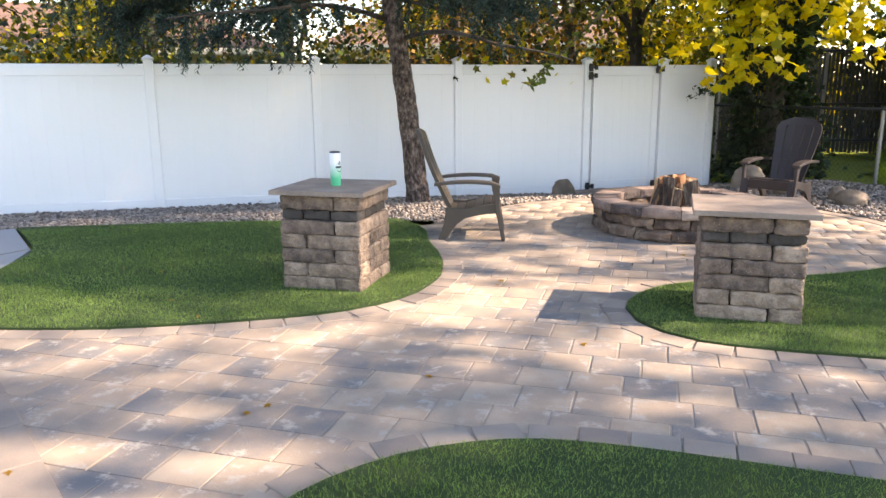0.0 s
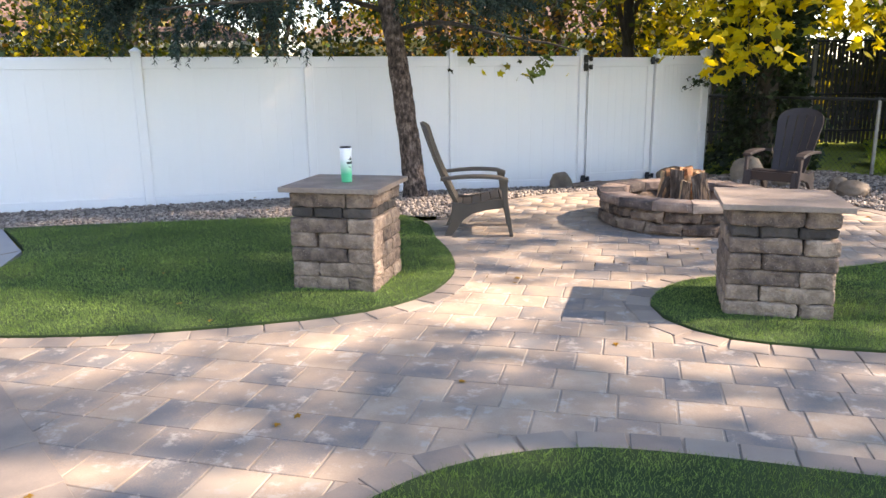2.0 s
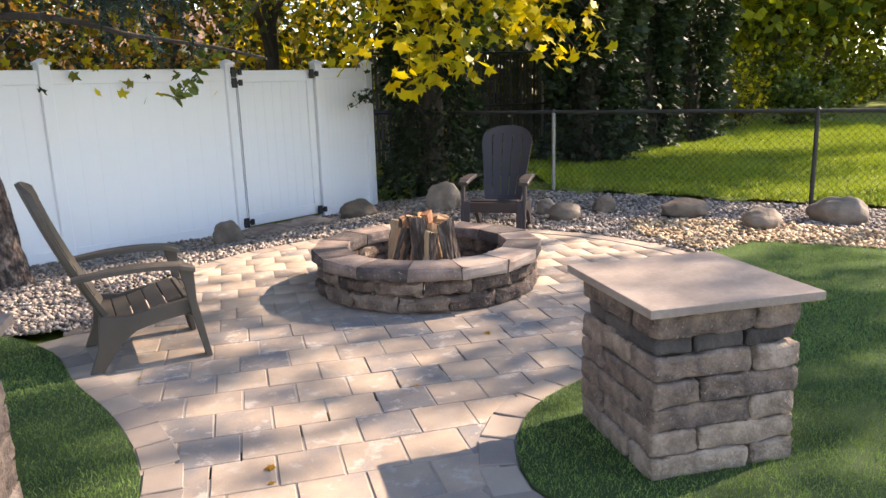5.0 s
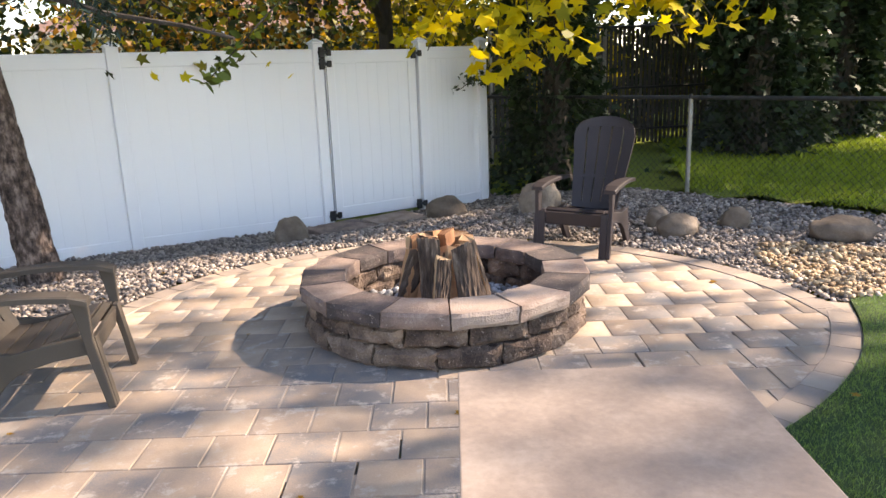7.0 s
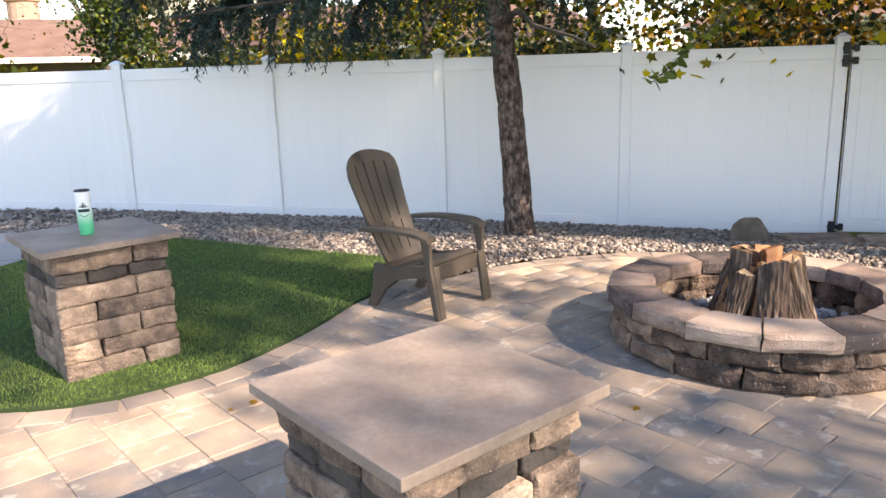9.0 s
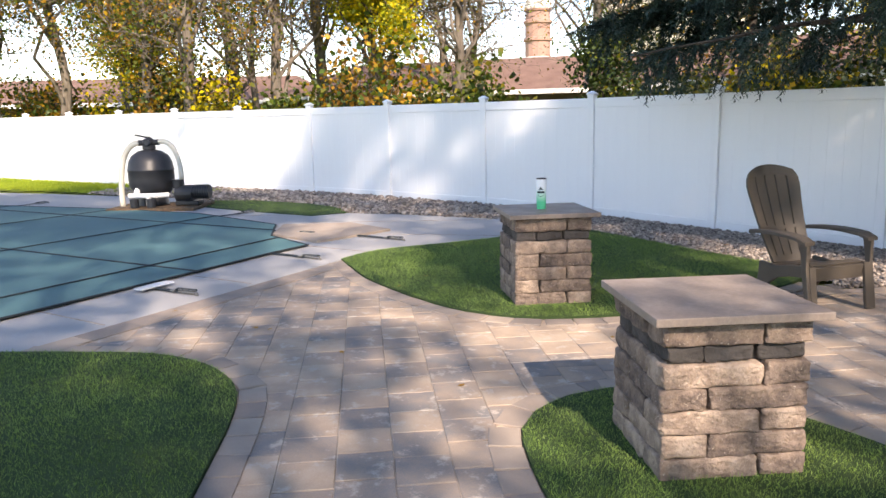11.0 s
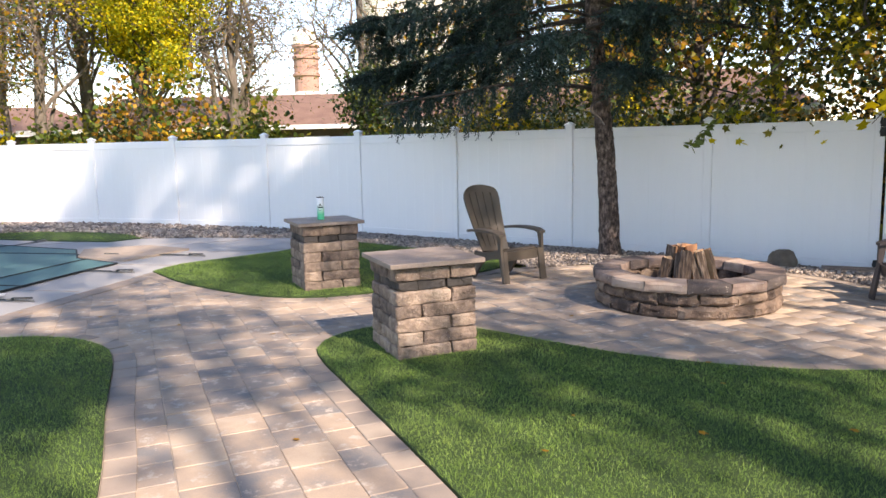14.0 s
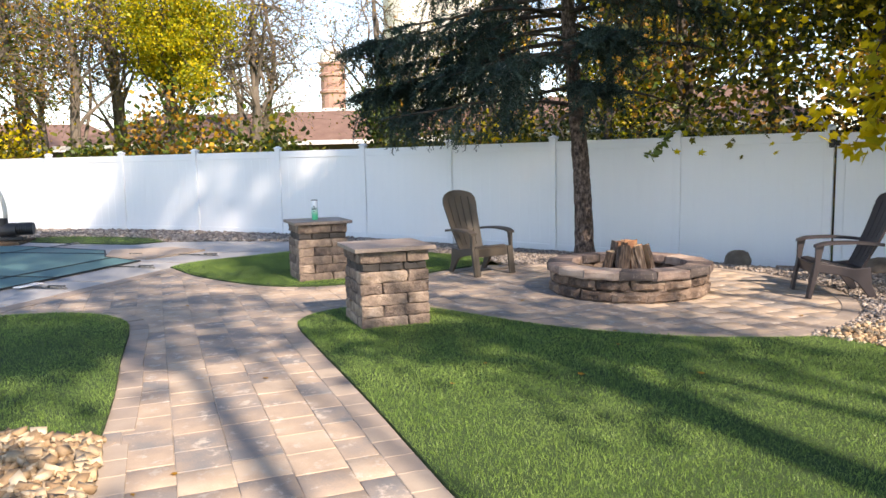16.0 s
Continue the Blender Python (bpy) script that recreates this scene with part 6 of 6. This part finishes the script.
# ---- small litter ----
rf = random.Random(77)
for k in range(46):
    x, y = rf.uniform(-2.5, 6), rf.uniform(2.0, 9.2)
    me = bpy.data.meshes.get("fallen_leaf_mesh") or grid_mesh("fallen_leaf_mesh", [tuple(v * 0.05) for v in LEAF_V], LEAF_F)
    on_turf = any(bool(inside(T, [x], [y])[0]) for T in (T1, T2, T3))
    if math.hypot(x - PIT[0], y - PIT[1]) < 0.95 or (abs(x + 0.36) < 0.4 and abs(y - 5.33) < 0.4) or (abs(x - 2.31) < 0.4 and abs(y - 4.9) < 0.4):
        continue
    ob = put("fallen_leaf", me, M_orange_leaf if not me.materials else None)
    ob.matrix_basis = pose(x, y, 0.048 if on_turf else 0.007, rf.uniform(-8, 8), rf.uniform(-8, 8), rf.uniform(0, 360)) @ Matrix.Diagonal((*[rf.uniform(0.5, 1.1)] * 3, 1))
    tagged(ob, "small dry fallen leaf lying on the ground", "leaf", "fallen leaves")

# ---- pavers: the last and most numerous pieces ----
pavement_poly = [(-2.6, 4.12), (0.10, 1.45), (0.6, 1.0), (3.0, 1.4), (9.8, 1.3), (9.8, 3.2), (5.5, 4.4), (5.1, 7.2)] + ring + [(-0.3, 7.6), (-1.5, 5.5)]
bed = part("pavement", slab_from(smooth_loop([(-2.53, 4.07), (0.1, 1.45), (9.7, 1.30), (9.7, 3.1), (5.5, 4.2), (4.66, 7.3)], 0.5, hard=range(6))[:-1] + ring[1:] + [(-0.2, 7.5), (-1.5, 5.5)], -0.08, -0.0045), M_joint)
tagged(bed, "tan and grey concrete paver patio and path in running bond", "pavement", kind="structure")


def paver_verts(L, W, h=0.05):
    c = 0.0032
    v = []
    for inset, z in ((0, -h), (0, -c), (c, 0)):
        v += [(-L / 2 + inset, -W / 2 + inset, z), (L / 2 - inset, -W / 2 + inset, z), (L / 2 - inset, W / 2 - inset, z), (-L / 2 + inset, W / 2 - inset, z)]
    f = [(8, 9, 10, 11)]
    for k in (0, 4):
        f += [(k + j, k + (j + 1) % 4, k + 4 + (j + 1) % 4, k + 4 + j) for j in range(4)]
    return v, f


def make_pavers():
    rng = random.Random(14)
    W = 0.238
    gap, seam = 0.0085, 0.003        # open butt joints, tight course joints
    lengths = [0.235, 0.246, 0.257]
    meshes = {}
    for L in lengths:
        v, f = paver_verts(L - gap, W - seam)
        meshes[L] = grid_mesh("paver", v, f)
        meshes[L].materials.append(M_paver)
    spots = []
    for row in range(-15, 28):
        s = -5.0 + 0.123 * (row % 2) + rng.uniform(0, 0.03)
        while s < 10.5:
            L = rng.choice([lengths[1]] * 4 + lengths)
            p = U * (s + L / 2) + V * (3.45 + (row + 0.5) * W)
            s += L
            spots.append((p.x, p.y, L))
    X, Y = np.array([p[0] for p in spots]), np.array([p[1] for p in spots])
    ok = inside(pavement_poly, X, Y) & ~inside(DECK, X, Y)
    for T in (T1, T2, T3):
        ok &= ~(inside(T, X, Y) & (edge_distance(T, X, Y) > 0.02))
    ok &= ~(inside(STONES, X, Y) & (edge_distance(STONES, X, Y) > 0.05))
    ok &= np.hypot(X - PIT[0], Y - PIT[1]) > 0.5
    ok &= edge_distance(L1, X, Y, closed=False) > 0.16
    far = np.hypot(X - CIRCLE[0], Y - CIRCLE[1])
    ok &= (far < RIM - 0.02) | (Y < 6.6)
    spots = [s for s, k in zip(spots, ok) if k]
    turn = Matrix.Rotation(math.atan2(U.y, U.x), 4, "Z")
    near = sorted(spots, key=lambda s: math.hypot(s[0] - 1.2, (s[1] - 4.3) * 1.2))
    for x, y, L in near[:300]:
        ob = put("paver", meshes[L], None, bed)
        ob.matrix_basis = Matrix.Translation((x, y, rng.uniform(-0.0018, 0.0018))) @ turn @ pose(0, 0, 0, rng.uniform(-0.25, 0.25), rng.uniform(-0.25, 0.25), rng.uniform(-0.4, 0.4))
    rest = near[300:]
    rg = np.random.default_rng(2)
    R = np.array(turn.to_3x3())
    for L in lengths:
        sel = [s for s in rest if s[2] == L]
        v, f = paver_verts(L - gap, W - seam)
        place = np.array([(s[0], s[1], rng.uniform(-0.0018, 0.0018)) for s in sel])
        tagged(many("paver_field", v, f, place, np.repeat(R[None], len(sel), 0), np.ones(len(sel)), M_paver_rest, bed), kind="stuff")
    # border courses
    v, f = paver_verts(0.190, 0.145)
    bmesh_border = grid_mesh("border_paver", v, f)
    bmesh_border.materials.append(M_border)

    v, f = paver_verts(0.395, 0.205)
    wide_border = grid_mesh("border_paver", v, f)
    wide_border.materials.append(M_border)

    def border(line, off, step=0.196, closed=True, keep=None, mesh=bmesh_border):
        pts = line + line[:1] if closed else line
        run = 0.0
        for a, b in zip(pts, pts[1:]):
            d = math.hypot(b[0] - a[0], b[1] - a[1])
            while run < d:
                t = run / d
                x, y = a[0] + (b[0] - a[0]) * t, a[1] + (b[1] - a[1]) * t
                ang = math.atan2(b[1] - a[1], b[0] - a[0])
                nx, ny = math.sin(ang) * off, -math.cos(ang) * off
                x, y = x + nx, y + ny
                if keep is None or keep(x, y):
                    ob = put("border_paver", mesh, None, bed)
                    ob.matrix_basis = Matrix.Translation((x, y, 0.006 + rng.uniform(-0.001, 0.0015))) @ Matrix.Rotation(ang + rng.uniform(-0.015, 0.015), 4, "Z")
                run += step
            run -= d
    pave = lambda x, y: bool(inside(pavement_poly, [x], [y])[0]) and not bool(inside(DECK, [x], [y])[0])
    border(T1, 0.078 if area(T1) > 0 else -0.078, keep=lambda x, y: pave(x, y) and y < 7.3)
    border(T2, 0.078 if area(T2) > 0 else -0.078, keep=lambda x, y: pave(x, y) and not (y > 6.9 and x > 4.7))
    border(T3, 0.078 if area(T3) > 0 else -0.078, keep=lambda x, y: pave(x, y) and y > 1.6 and not (x > 3.4 and y < 2.4))
    border([(9.6, 1.50), (7.2, 1.93), (5.3, 2.28), (4.05, 2.48)], 0.078, closed=False)
    border(L1, -0.106, 0.40, closed=False, mesh=wide_border)
    border([(CIRCLE[0] + (RIM - 0.09) * math.cos(radians(d)), CIRCLE[1] + (RIM - 0.09) * math.sin(radians(d))) for d in range(-8, 186, 3)], 0.0, closed=False)


make_pavers()
